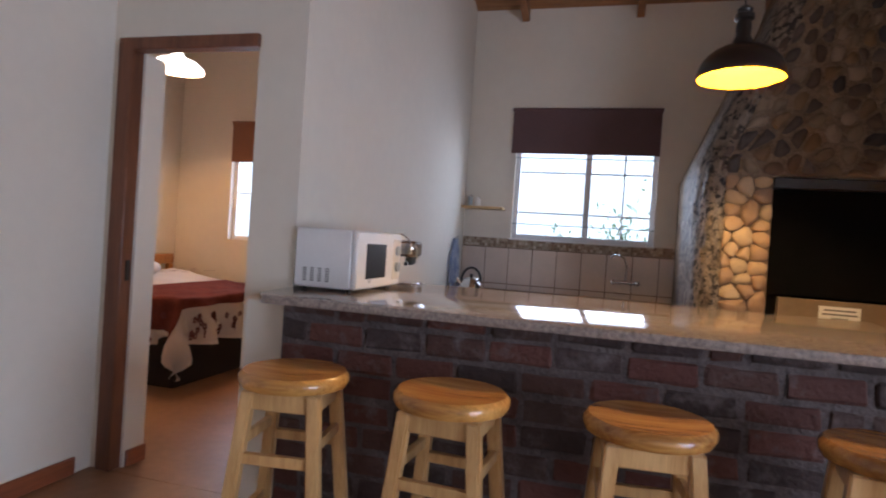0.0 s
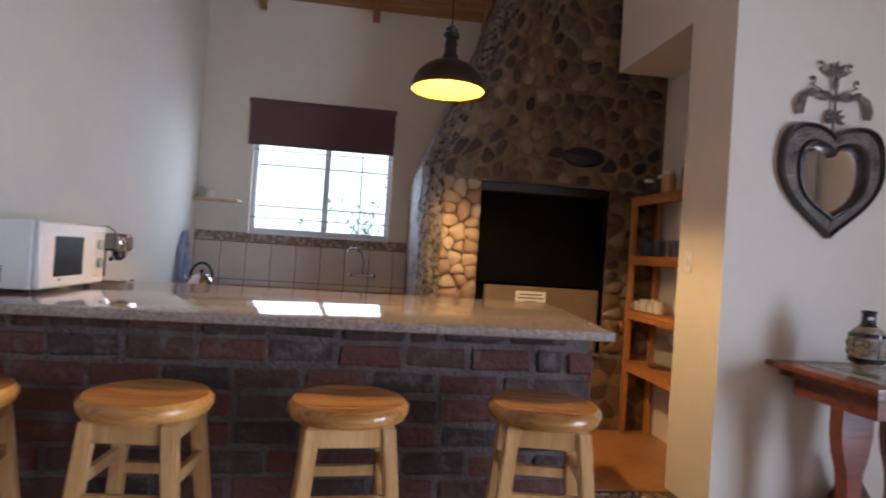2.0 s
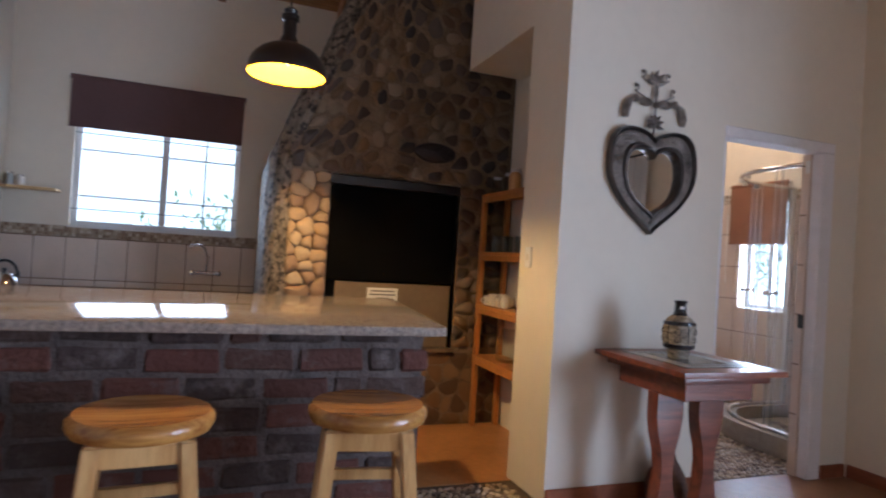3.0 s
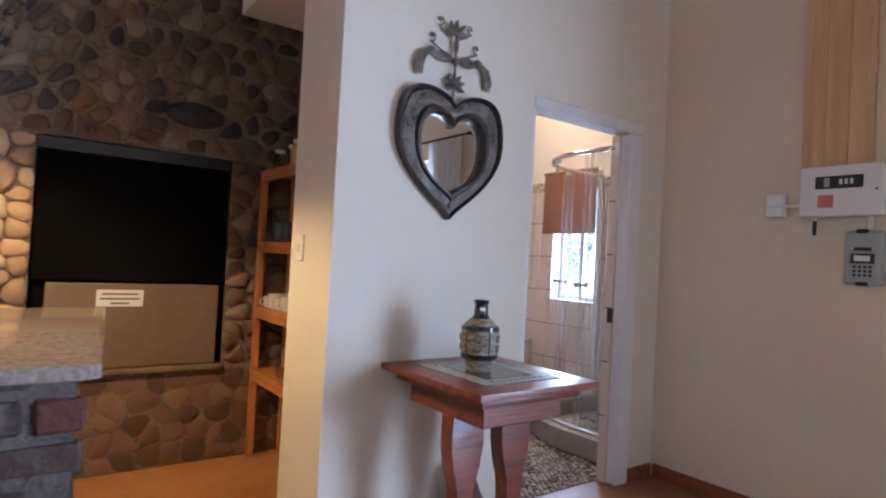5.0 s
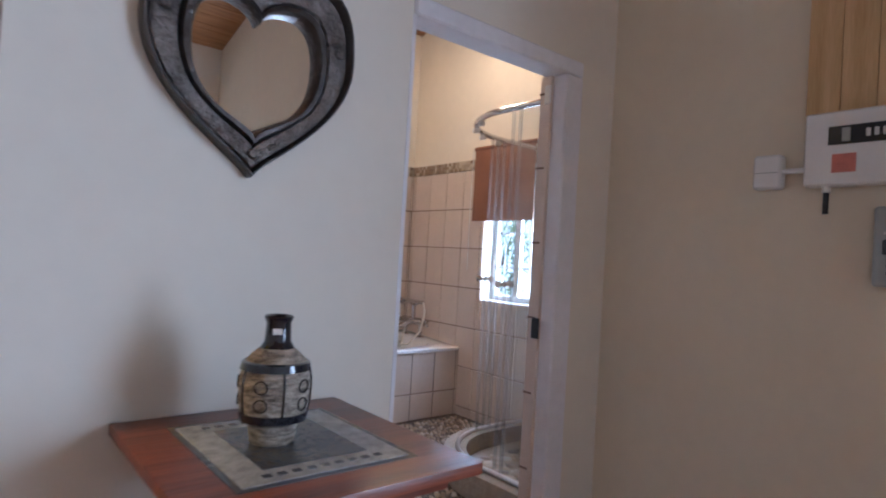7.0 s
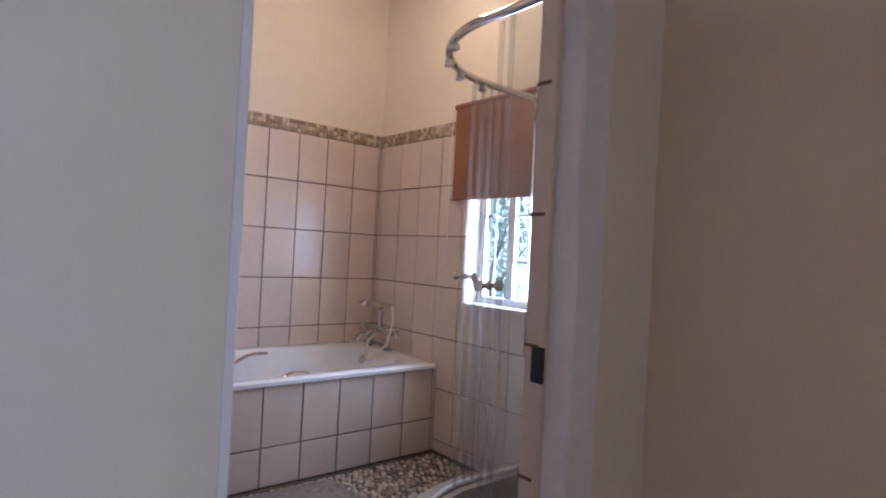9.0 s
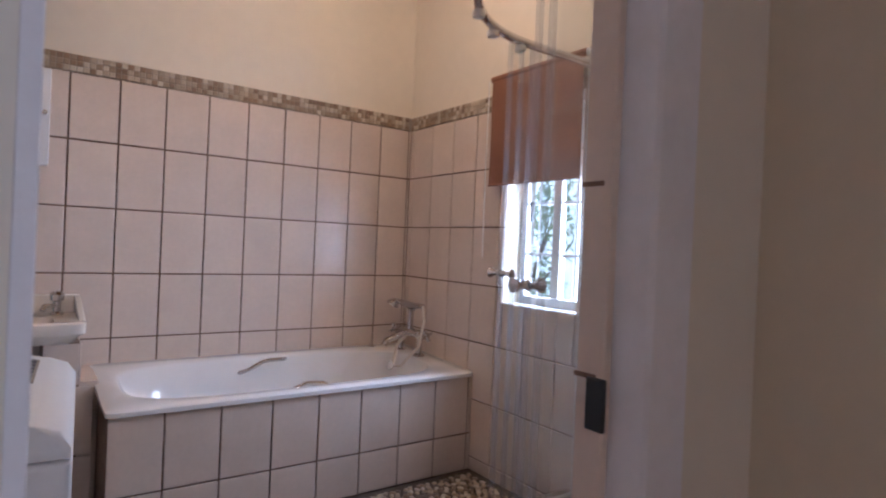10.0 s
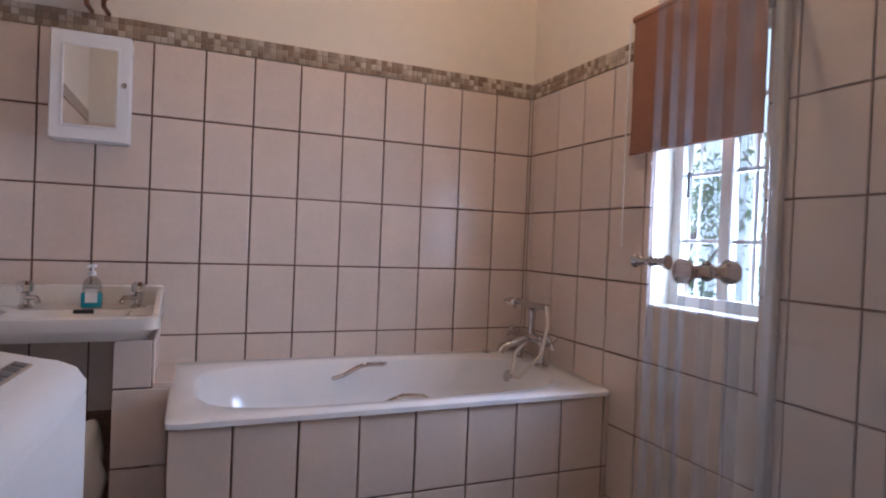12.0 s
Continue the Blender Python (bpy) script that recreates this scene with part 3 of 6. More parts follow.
def steel_window(name, axis, a0, a1, z0, z1, s, out, label, mull, bars_z, bars_a=(), guard_z=(), guard_a=()):
    """A white window: outer frame, mullions, glazing bars and panes, set in the wall at s."""
    w = tagged(new(name), label, "window", kind="structure")
    f = lambda p0, p1, q0, q1, t0, t1, bev=0.004: box(p0, p1, s + t0, s + t1, q0, q1, bev) if axis == "x" else box(s + t0, s + t1, p0, p1, q0, q1, bev)
    d = 0.03 * out
    lo, hi = sorted((0, d))
    fr = 0.045
    part("window_frame", f(a0, a0 + fr, z0, z1, lo, hi), M_WHITE, w)
    part("window_frame", f(a1 - fr, a1, z0, z1, lo, hi), M_WHITE, w)
    part("window_frame", f(a0 + fr, a1 - fr, z0, z0 + fr, lo, hi), M_WHITE, w)
    part("window_frame", f(a0 + fr, a1 - fr, z1 - fr, z1, lo, hi), M_WHITE, w)
    for a in mull:
        part("mullion", f(a - 0.028, a + 0.028, z0 + fr, z1 - fr, lo - 0.004, hi + 0.004), M_WHITE, w)
    for z in bars_z:
        part("glazing_bar", f(a0 + fr, a1 - fr, z - 0.008, z + 0.008, lo + 0.006, hi - 0.006, 0.002), M_WHITE, w)
    for a in bars_a:
        part("glazing_bar", f(a - 0.008, a + 0.008, z0 + fr, z1 - fr, lo + 0.008, hi - 0.008, 0.002), M_WHITE, w)
    edges = [a0 + fr, *mull, a1 - fr]
    for p, q in zip(edges, edges[1:]):
        ob = part("pane", f(p, q, z0 + fr, z1 - fr, (lo + hi) / 2 - 0.002, (lo + hi) / 2 + 0.002, 0), M_GLASS, w)
        ob.visible_shadow = False
    g = 0.07 * out
    for z in guard_z:
        p = [(a0, s - g / 2, z), (a1, s - g / 2, z)] if axis == "x" else [(s - g / 2, a0, z), (s - g / 2, a1, z)]
        part("guard_bar", tube(p, 0.005), M_GREYPL, w)
    for a in guard_a:
        p = [(a, s + g, z0), (a, s + g, z1)] if axis == "x" else [(s + g, a, z0), (s + g, a, z1)]
        part("guard_bar", tube(p, 0.006), M_WHITE, w)
    return w


w1 = steel_window("window_1", "x", 0.04, 1.31, 1.30, 2.46, 5.43, 1, "white steel kitchen window with horizontal burglar bars", [0.71], [1.55, 1.93], [1.03], [1.44, 2.06])
part("window_sill", box(0.03, 1.32, 5.36, 5.43, 1.285, 1.30, 0.004), M_WHITE, w1)
w2 = steel_window("window_2", "y", 3.74, 4.24, 0.93, 1.98, 6.02, 1, "white bathroom window with small panes and burglar bars", [3.98], [1.19, 1.45, 1.71], [3.86], (), (3.80, 3.92, 4.05, 4.17))
part("window_sill", box(5.915, 6.02, 3.735, 4.245, 0.915, 0.932, 0.004), M_WHITE, w2)
part("window_latch", box(6.0, 6.02, 4.14, 4.155, 1.36, 1.46, 0.003), M_BLACKMETAL, w2)
steel_window("window_3", "x", -3.0, -2.2, 1.10, 2.2, 5.40, 1, "white bedroom window", [-2.6], [1.6])
steel_window("window_4", "y", -1.98, 0.08, 0.0, 2.19, 5.10, 1, "white glazed living room door and window", [-1.3, -0.62], [0.9])

# ---- outside the windows ----


def backdrop(name, pts):
    bm = bmesh.new()
    bm.faces.new([bm.verts.new(p) for p in pts])
    return tagged(link(name, bm, M_HAZE), "bright hazy daylight beyond the windows", "sky", kind="structure")


backdrop("backdrop_north", [(-14, 13, -1), (16, 13, -1), (16, 13, 9), (-14, 13, 9)])
backdrop("backdrop_east", [(14, -12, -1), (14, 13, -1), (14, 13, 9), (14, -12, 9)])


def shrub(place, height, radius, seed, label, trunk=False):
    rng = random.Random(seed)
    s = thing("garden_shrub", place, label, "shrub", "garden shrubs")
    x, y, z = place
    bm = bmesh.new()
    tips = []
    for i in range(9):
        a, rr = rng.uniform(0, 6.28), rng.uniform(0.3, 1) * radius
        top = (x + rr * math.cos(a), y + rr * math.sin(a), z + height * rng.uniform(0.55, 1))
        mid = (x + 0.3 * rr * math.cos(a), y + 0.3 * rr * math.sin(a), z + height * 0.4)
        tube([(x, y, z), mid, top], [0.035, 0.022, 0.006], 6, bm)
        tips += [mid, top]
    part("trunk", bm, M_TRUNK, s)
    bm = bmesh.new()
    for i in range(1500):
        c = Vector(rng.choice(tips)) + Vector((rng.gauss(0, 0.3), rng.gauss(0, 0.3), rng.gauss(0, 0.3))) * radius * 0.75
        c.z = max(c.z, z + 0.05)
        q = Euler((rng.uniform(0, 6), rng.uniform(0, 6), rng.uniform(0, 6))).to_matrix()
        l = rng.uniform(0.035, 0.07)
        ps = [Vector((-l, 0, 0)), Vector((0, -l * 0.36, 0.01)), Vector((l, 0, 0)), Vector((0, l * 0.36, 0.01))]
        bm.faces.new([bm.verts.new(c + q @ p) for p in ps])
    part("crown", bm, M_LEAF, s, smooth=None)
    return s


shrub((1.75, 8.6, -0.14), 2.05, 0.9, 3, "leafy green garden shrub outside the kitchen window")
shrub((0.55, 9.2, -0.14), 1.45, 0.7, 4, "leafy green garden shrub outside the kitchen window")
shrub((9.5, 5.6, -0.14), 2.6, 1.2, 5, "tall green shrub outside the bathroom window")
shrub((9.2, 7.6, -0.14), 2.2, 1.0, 6, "green garden shrub outside the bathroom window")

# ---- blinds ----


def roller_blind(axis, a0, a1, z0, z1, s, mat, label):
    mid = (a0 + a1) / 2
    b = thing("roller_blind", (mid, s, z0) if axis == "x" else (s, mid, z0), label, "blind", "roller blinds")
    bm = bmesh.new()
    n = 14
    grid = []
    for i in range(n + 1):
        a = a0 + (a1 - a0) * i / n
        row = []
        for k in range(7):
            z = z0 + (z1 - z0) * k / 6
            off = 0.0025 * math.sin(i * 1.3 + k) * (1 - k / 6)
            row.append((a, s + off, z) if axis == "x" else (s + off, a, z))
        grid.append(row)
    for th in (0, 0.003):
        vs = [[bm.verts.new((p[0], p[1] + th, p[2]) if axis == "x" else (p[0] + th, p[1], p[2])) for p in r] for r in grid]
        for i in range(n):
            for k in range(6):
                bm.faces.new((vs[i][k], vs[i + 1][k], vs[i + 1][k + 1], vs[i][k + 1]))
    part("fabric", bm, mat, b)
    ends = [(a0 - 0.01, s + 0.012, z1), (a1 + 0.01, s + 0.012, z1)] if axis == "x" else [(s + 0.012, a0 - 0.01, z1), (s + 0.012, a1 + 0.01, z1)]
    part("roller", tube(ends, 0.018, 12), mat, b)
    lo = [(a0, s + 0.0015, z0), (a1, s + 0.0015, z0)] if axis == "x" else [(s + 0.0015, a0, z0), (s + 0.0015, a1, z0)]
    part("bottom_rail", tube(lo, 0.007, 8), mat, b)
    for p in ends:
        part("bracket", blob(p, (0.012, 0.016, 0.02), sub=1), M_WHITE, b)
    return b


roller_blind("x", 0.0, 1.31, 2.10, 2.50, 5.345, M_BLIND, "plum-brown roller blind half drawn over the kitchen window")
rb = roller_blind("y", 3.725, 4.345, 1.543, 2.10, 5.875, M_BLINDB, "rust-brown roller blind half drawn over the bathroom window")
part("pull_chain", tube([(5.87, 4.365, 2.09), (5.868, 4.367, 1.6), (5.87, 4.365, 1.16)], 0.003, 5), M_WHITE, rb)
roller_blind("x", -2.99, -2.15, 1.93, 2.34, 5.31, M_BLINDB, "rust-brown roller blind over the bedroom window")

# ---- glazed door curtains ----
bm = bmesh.new()
n = 70
for z0, z1, in ((0.05, 2.32),):
    lo, hi = [], []
    for i in range(n + 1):
        y = 0.02 + 0.5 * i / n
        x = 4.93 + 0.028 * math.sin(i * 0.9) + 0.006 * math.sin(i * 2.3)
        lo.append(bm.verts.new((x, y, z0)))
        hi.append(bm.verts.new((x + 0.004, y, z1)))
    for i in range(n):
        bm.faces.new((lo[i], lo[i + 1], hi[i + 1], hi[i]))
curtain = thing("curtain", (4.93, 0.27, 0.0), "white gathered voile curtain hanging from a dark rod", "curtain")
part("cloth", bm, M_CURTAIN, curtain)
rod = thing("curtain_rod", (4.93, -0.9, 2.34), "thin dark curtain rod above the glazed door", "curtain rod")
part("pole", tube([(4.93, -2.3, 2.34), (4.93, 0.62, 2.34)], 0.011, 10), M_BLACKMETAL, rod)
for y in (-2.3, 0.62):
    part("finial", blob((4.93, y, 2.34), (0.02, 0.025, 0.02)), M_BLACKMETAL, rod)
    part("bracket", tube([(4.93, y * 0.95, 2.34), (5.0, y * 0.95, 2.34)], 0.007), M_BLACKMETAL, rod)

# ---- kitchen: breakfast bar ----
bar = thing("breakfast_bar", (0.8, 2.1, 0), "brick breakfast bar with flush grey mortar joints", "counter")
part("core", box(-0.335, 1.955, 2.012, 2.86, 0, 0.940), M_MORTAR, bar, "grey mortar bed")
part("pier_end", box(-0.575, -0.345, 2.10, 2.218, 0, 0.93, 0.01), M_WALL, bar, "white plastered end pier")
worktop = tagged(link("granite_slab", prism([(-0.34, 1.85), (1.96, 1.83), (1.985, 1.845), (2.13, 3.08), (-0.415, 3.08), (-0.415, 2.215), (-0.44, 2.215), (-0.40, 1.93)], 0.943, 0.977, bevel=0.007), M_GRANITE, smooth=30), "polished brown-grey speckled granite bar top", "worktop")

# ---- bar stools ----
SEAT_Z = 0.772


def bar_stool():
    s = thing("bar_stool", (0, 0, 0), "varnished pine bar stool with a round dished seat", "stool", "stools along the bar")
    r = 0.18
    part("seat", lathe([(0, SEAT_Z - 0.052), (r - 0.03, SEAT_Z - 0.052), (r - 0.008, SEAT_Z - 0.046), (r, SEAT_Z - 0.028), (r - 0.002, SEAT_Z - 0.012), (r - 0.014, SEAT_Z), (r - 0.05, SEAT_Z - 0.002), (0.06, SEAT_Z - 0.007), (0, SEAT_Z - 0.008)], n=48), M_PINESEAT, s, "honey-coloured seat with dark grain")
    top, foot = 0.105, 0.17

    def leg_at(sx, sy, z):
        k = top + (foot - top) * (SEAT_Z - 0.05 - z) / (SEAT_Z - 0.05)
        return sx * k, sy * k
    for sx, sy in ((-1, -1), (1, -1), (1, 1), (-1, 1)):
        bm = bmesh.new()
        w = 0.021
        rings = []
        for z in (0.0, SEAT_Z - 0.052):
            cx, cy = leg_at(sx, sy, z)
            rings.append([bm.verts.new((cx + dx * w, cy + dy * w, z)) for dx, dy in ((-1, -1), (1, -1), (1, 1), (-1, 1))])
        for i in range(4):
            bm.faces.new((rings[0][i], rings[0][(i + 1) % 4], rings[1][(i + 1) % 4], rings[1][i]))
        bm.faces.new(rings[0]), bm.faces.new(rings[1])
        bmesh.ops.bevel(bm, geom=bm.edges[:], offset=0.006, segments=2, affect="EDGES")
        part("leg", bm, M_PINE, s)
    for z, h, inset in ((SEAT_Z - 0.085, 0.055, 0.0), (0.51, 0.035, 0.0), (0.24, 0.035, 0.0)):
        k = leg_at(1, 1, z)[0]
        for i in range(4):
            dz = 0.05 if (i % 2 and z < 0.6) else 0.0
            zz = z + dz
            kk = leg_at(1, 1, zz)[0]
            if i % 2 == 0:
                y = kk if i == 0 else -kk
                b = box(-kk + 0.018, kk - 0.018, y - 0.011, y + 0.011, zz - h / 2, zz + h / 2, 0.003)
            else:
                x = kk if i == 1 else -kk
                b = box(x - 0.011, x + 0.011, -kk + 0.018, kk - 0.018, zz - h / 2, zz + h / 2, 0.003)
            part("apron" if h > 0.05 else "stretcher", b, M_PINE, s)
    return s


stool = bar_stool()
spots = ((-0.05, 1.62, 8), (0.485, 1.62, -4), (1.055, 1.62, 5), (1.665, 1.64, -9))
stool.matrix_basis = pose(spots[0][0], spots[0][1], 0, 0, 0, spots[0][2])
for x, y, a in spots[1:]:
    copy_thing(stool, pose(x, y, 0, 0, 0, a))

# ---- pendant lamp ----
PX, PY, PZ = 1.46, 2.90, 2.075
pend = thing("pendant_lamp", (PX, PY, PZ), "black dome pendant lamp with a lit yellow inside", "lamp")
R = 0.192
out = [(R, 0), (R + 0.002, 0.012)] + [(R * math.cos(a), 0.012 + 0.15 * math.sin(a)) for a in [radians(q) for q in (12, 24, 36, 48, 60, 70, 77)]]
part("shade", lathe(out + [(0.040, 0.165)], (PX, PY, PZ), 48), M_BLACKMETAL, pend)
part("shade_lining", lathe([(r * 0.985, h - 0.001 if i else 0.001) for i, (r, h) in enumerate(out)] + [(0.0, 0.158)], (PX, PY, PZ), 48), M_YELLOWIN, pend, "yellow enamelled inside of the shade")
part("cap", lathe([(0.045, 0.160), (0.042, 0.18), (0.032, 0.20), (0.034, 0.245), (0.030, 0.27), (0.043, 0.278), (0.043, 0.30), (0.030, 0.308), (0.034, 0.325), (0.018, 0.34), (0, 0.345)], (PX, PY, PZ), 32), M_BLACKMETAL, pend)
part("cord", tube([(PX, PY, PZ + 0.34), (PX, PY, roof_z(PY) - 0.0)], 0.004), M_BLACK, pend)
bulb = part("bulb", lathe([(0, 0.055), (0.018, 0.062), (0.029, 0.085), (0.026, 0.110), (0.016, 0.13), (0.014, 0.165)], (PX, PY, PZ), 20), glow("lit_bulb", (1.0, 0.78, 0.30), 9.0), pend, "glowing bulb")
bulb.visible_shadow = False

# ---- bedroom ----
bl = thing("ceiling_lamp", (-2.54, 3.9, 2.47), "lit white opal glass lamp hanging in the bedroom", "lamp")
part("shade", lathe([(0.21, 0.0), (0.205, 0.02), (0.15, 0.07), (0.05, 0.11), (0.03, 0.16)], (-2.54, 3.9, 2.47), 32), M_BOWL, bl)
part("cord", tube([(-2.54, 3.9, 2.63), (-2.54, 3.9, roof_z(3.9))], 0.005), M_WHITE, bl)

bed = thing("double_bed", (-2.75, 4.4, 0), "double bed with a dark base against the bedroom wall", "bed")
part("base", box(-3.52, -2.10, 3.54, 5.10, 0.0, 0.38, 0.02), M_BEDBASE, bed)
part("mattress", box(-3.52, -2.08, 3.52, 5.12, 0.38, 0.60, 0.05, seg=3), M_CERAMIC, bed)
hb = part("headboard", box(-3.60, -3.54, 3.64, 5.20, 0.80, 0.905, 0.01), M_RACK, bed, "pine headboard")
for y in (3.68, 4.4, 5.16):
    part("headboard_post", box(-3.595, -3.545, y - 0.035, y + 0.035, 0, 0.81, 0.006), M_RACK, bed)


def drape(x0, x1, y0, y1, z, drop, side, wave, rise):
    """Cloth over a bed, hanging down on its foot and its near side."""
    bm = bmesh.new()
    nx, ny = 44, 44
    vs = []
    for i in range(nx + 1):
        row = []
        for j in range(ny + 1):
            u = x0 + (x1 + drop - x0) * i / nx
            v = y0 - side + (y1 - y0 + side) * j / ny
            dx, dy = max(0, u - x1), max(0, y0 - v)
            x, y = min(u, x1), max(v, y0)
            zz = z - dx - dy + 0.012 * math.sin(u * 11) * math.cos(v * 9) + rise * max(0.0, min(1.0, (-2.6 - u) / 0.7)) ** 2
            x += 0.03 * min(1, dx * 6) + wave * dx * math.sin(v * 17)
            y -= 0.03 * min(1, dy * 6) + wave * dy * math.sin(u * 15)
            zz = max(zz, 0.06)
            row.append(bm.verts.new((x, y, zz)))
        vs.append(row)
    for i in range(nx):
        for j in range(ny):
            bm.faces.new((vs[i][j], vs[i + 1][j], vs[i + 1][j + 1], vs[i][j + 1]))
    return bm


duvet = thing("duvet", (-2.8, 4.4, 0.60), "white duvet printed with wine-coloured flowers on the bed", "bedding")
cover = part("cover", drape(-3.50, -2.06, 3.50, 5.13, 0.65, 0.33, 0.33, 0.35, 0.10), M_DUVET, duvet, smooth=60)
rng = random.Random(12)


def flower(c, ax, ay):
    bm = bmesh.new()
    c, ax, ay = Vector(c), Vector(ax), Vector(ay)
    for k in range(5):
        a = k * 1.2566 + c.x * 5
        m = c + 0.017 * (math.cos(a) * ax + math.sin(a) * ay)
        bm.faces.new([bm.verts.new(m + 0.012 * (math.cos(t) * ax + math.sin(t) * ay)) for t in (0, 1.05, 2.1, 3.14, 4.2, 5.24)])
    part("printed_flower", bm, M_FLOWER, duvet, "wine-coloured printed flower", smooth=None)


for i in range(46):
    flower((-1.985, rng.uniform(3.55, 5.1), rng.uniform(0.34, 0.56)), (0, 1, 0), (0, 0, 1))
for i in range(12):
    flower((rng.uniform(-3.4, -2.1), 3.425, rng.uniform(0.34, 0.56)), (1, 0, 0), (0, 0, 1))
for i in range(30):
    flower((rng.uniform(-3.4, -2.9), rng.uniform(3.55, 5.1), 0.775), (1, 0, 0), (0, 1, 0))
throw = thing("throw_blanket", (-2.5, 4.4, 0.66), "maroon fleece throw across the foot of the bed", "blanket")
part("cloth", drape(-2.86, -2.04, 3.48, 5.15, 0.676, 0.07, 0.24, 0.3, 0.05), M_THROW, throw, smooth=60)
pil = thing("pillow", (-3.26, 4.25, 0.72), "plump white pillow with a dark print", "pillow")
part("cushion", blob((-3.26, 4.25, 0.80), (0.22, 0.36, 0.10), sub=3), M_DUVET, pil)

# ---- kitchen: stone fireplace ----
FY = 3.95                                  # its front face
OX0, OX1, OZ0, OZ1 = 1.885, 2.84, 1.02, 1.765   # fire opening
TOPZ = 3.95


def lean(z):
    """How far the chimney's left side draws in above the mantel."""
    return 0.0 if z < 1.85 else min(0.62, (z - 1.85) * 0.40)


SIDE = 0.42                                # length of the curved side, unrolled
F0 = 1.63


def stone_place(u, z, off=0.0):
    """A point of the fireplace's skin: u under 0 runs round the left side, over 0 along the front."""
    if u >= 0:
        return Vector((F0 + u + lean(z) * max(0, 1 - u / 0.8), FY - off, z))
    a = min(1.0, -u / SIDE) * math.pi / 2
    return Vector((F0 - 0.14 * math.sin(a) + lean(z) - off * math.sin(a), FY + 0.36 * (1 - math.cos(a)) - off * math.cos(a), z))


fire = thing("stone_fireplace", (2.4, 4.6, 0), "tall fireplace of brown field stones set in mortar", "fireplace")
bm = bmesh.new()
zs = [0, 0.3, 0.555, 0.56, OZ0, OZ1, 1.85, 2.1, 2.4, 2.8, 3.2, 3.5, TOPZ]
us = [-SIDE - 0.02] + [-SIDE * k / 8 for k in range(8, 0, -1)] + [0, 0.1, OX0 - F0, 0.5, 0.8, OX1 - F0, 1.45, 1.615]
vs = {}
for i, u in enumerate(us):
    for k, z in enumerate(zs):
        p = stone_place(u, z)
        if i == 0:
            p = Vector((p.x, KY, z))
        vs[i, k] = bm.verts.new(p)
i0, i1 = us.index(OX0 - F0), us.index(OX1 - F0)
for i in range(len(us) - 1):
    for k in range(len(zs) - 1):
        if i0 <= i < i1 and 3 <= k < 5:
            continue
        bm.faces.new((vs[i, k], vs[i + 1, k], vs[i + 1, k + 1], vs[i, k + 1]))
part("mortar_bed", bm, M_STONEMORTAR, fire, "brown mortar between the stones", smooth=50)
bm = bmesh.new()
grid = []
for i in range(25):
    u = -SIDE * (24 - i) / 24 - 0.02 if i else -SIDE
    col = []
    for k in range(67):
        z = 0.05 * k
        q = stone_place(max(u, -SIDE), z, 0.0)
        bulge = 0.035 * math.sin(math.pi * min(1, i / 24)) + 0.03 * noise.noise(Vector((u * 9, z * 4, 3.1))) + 0.018 * noise.noise(Vector((u * 26, z * 13, 1.7)))
        q = stone_place(max(u, -SIDE), z, max(0.004, bulge))
        if i == 0:
            q.y = KY - 0.4
        col.append(bm.verts.new(q))
    grid.append(col)
for a, b in zip(grid, grid[1:]):
    for k in range(66):
        bm.faces.new((a[k], b[k], b[k + 1], a[k + 1]))
part("bark_side", bm, M_BARK, fire, "grey weathered bark-like rounded side", smooth=70)
hollow = part("firebox", box(OX0 + 0.001, OX1 - 0.001, FY + 0.06, FY + 0.60, OZ0, OZ1 - 0.002), M_SOOT, fire, "black fire opening")
part("shutter", box(OX0 + 0.004, OX1 - 0.004, FY + 0.03, FY + 0.055, OZ0 + 0.01, OZ1 - 0.075, 0.004), M_SOOT, fire, "sooty black steel shutter")
part("lintel", box(OX0 - 0.002, OX1 + 0.002, FY - 0.012, FY + 0.05, OZ1 - 0.075, OZ1 - 0.006, 0.006), M_BLACKMETAL, fire, "black steel lintel bar")
part("front_panel", box(OX0 + 0.075, OX1 - 0.03, FY + 0.012, FY + 0.06, 0.565, OZ0 - 0.002, 0.004), M_TANPANEL, fire, "tan rendered panel below the opening")
part("panel_slot", box(OX0, OX1 - 0.002, FY + 0.062, FY + 0.10, 0.563, OZ0 - 0.001), M_SOOT, fire)
part("panel_ledge", box(OX0, OX1 + 0.01, FY - 0.03, FY + 0.06, 0.53, 0.562, 0.008), M_STONEMORTAR, fire)

notice = thing("notice", (2.30, FY + 0.008, 0.93), "small white printed notice on the fireplace panel", "sign")
part("card", box(2.185, 2.41, FY + 0.006, FY + 0.011, 0.895, 0.985, 0.001), M_LABEL, notice)
for k, w in enumerate((0.17, 0.19, 0.09)):
    part("text_line", box(2.2975 - w / 2, 2.2975 + w / 2, FY + 0.0045, FY + 0.0058, 0.962 - 0.025 * k - 0.005, 0.962 - 0.025 * k + 0.005), M_INK, notice)


def clip(poly, px, py, nx, ny):
    out = []
    for (ax, ay), (bx, by) in zip(poly, poly[1:] + poly[:1]):
        da, db = (ax - px) * nx + (ay - py) * ny, (bx - px) * nx + (by - py) * ny
        if da <= 0:
            out.append((ax, ay))
        if da * db < 0:
            t = da / (da - db)
            out.append((ax + t * (bx - ax), ay + t * (by - ay)))
    return out


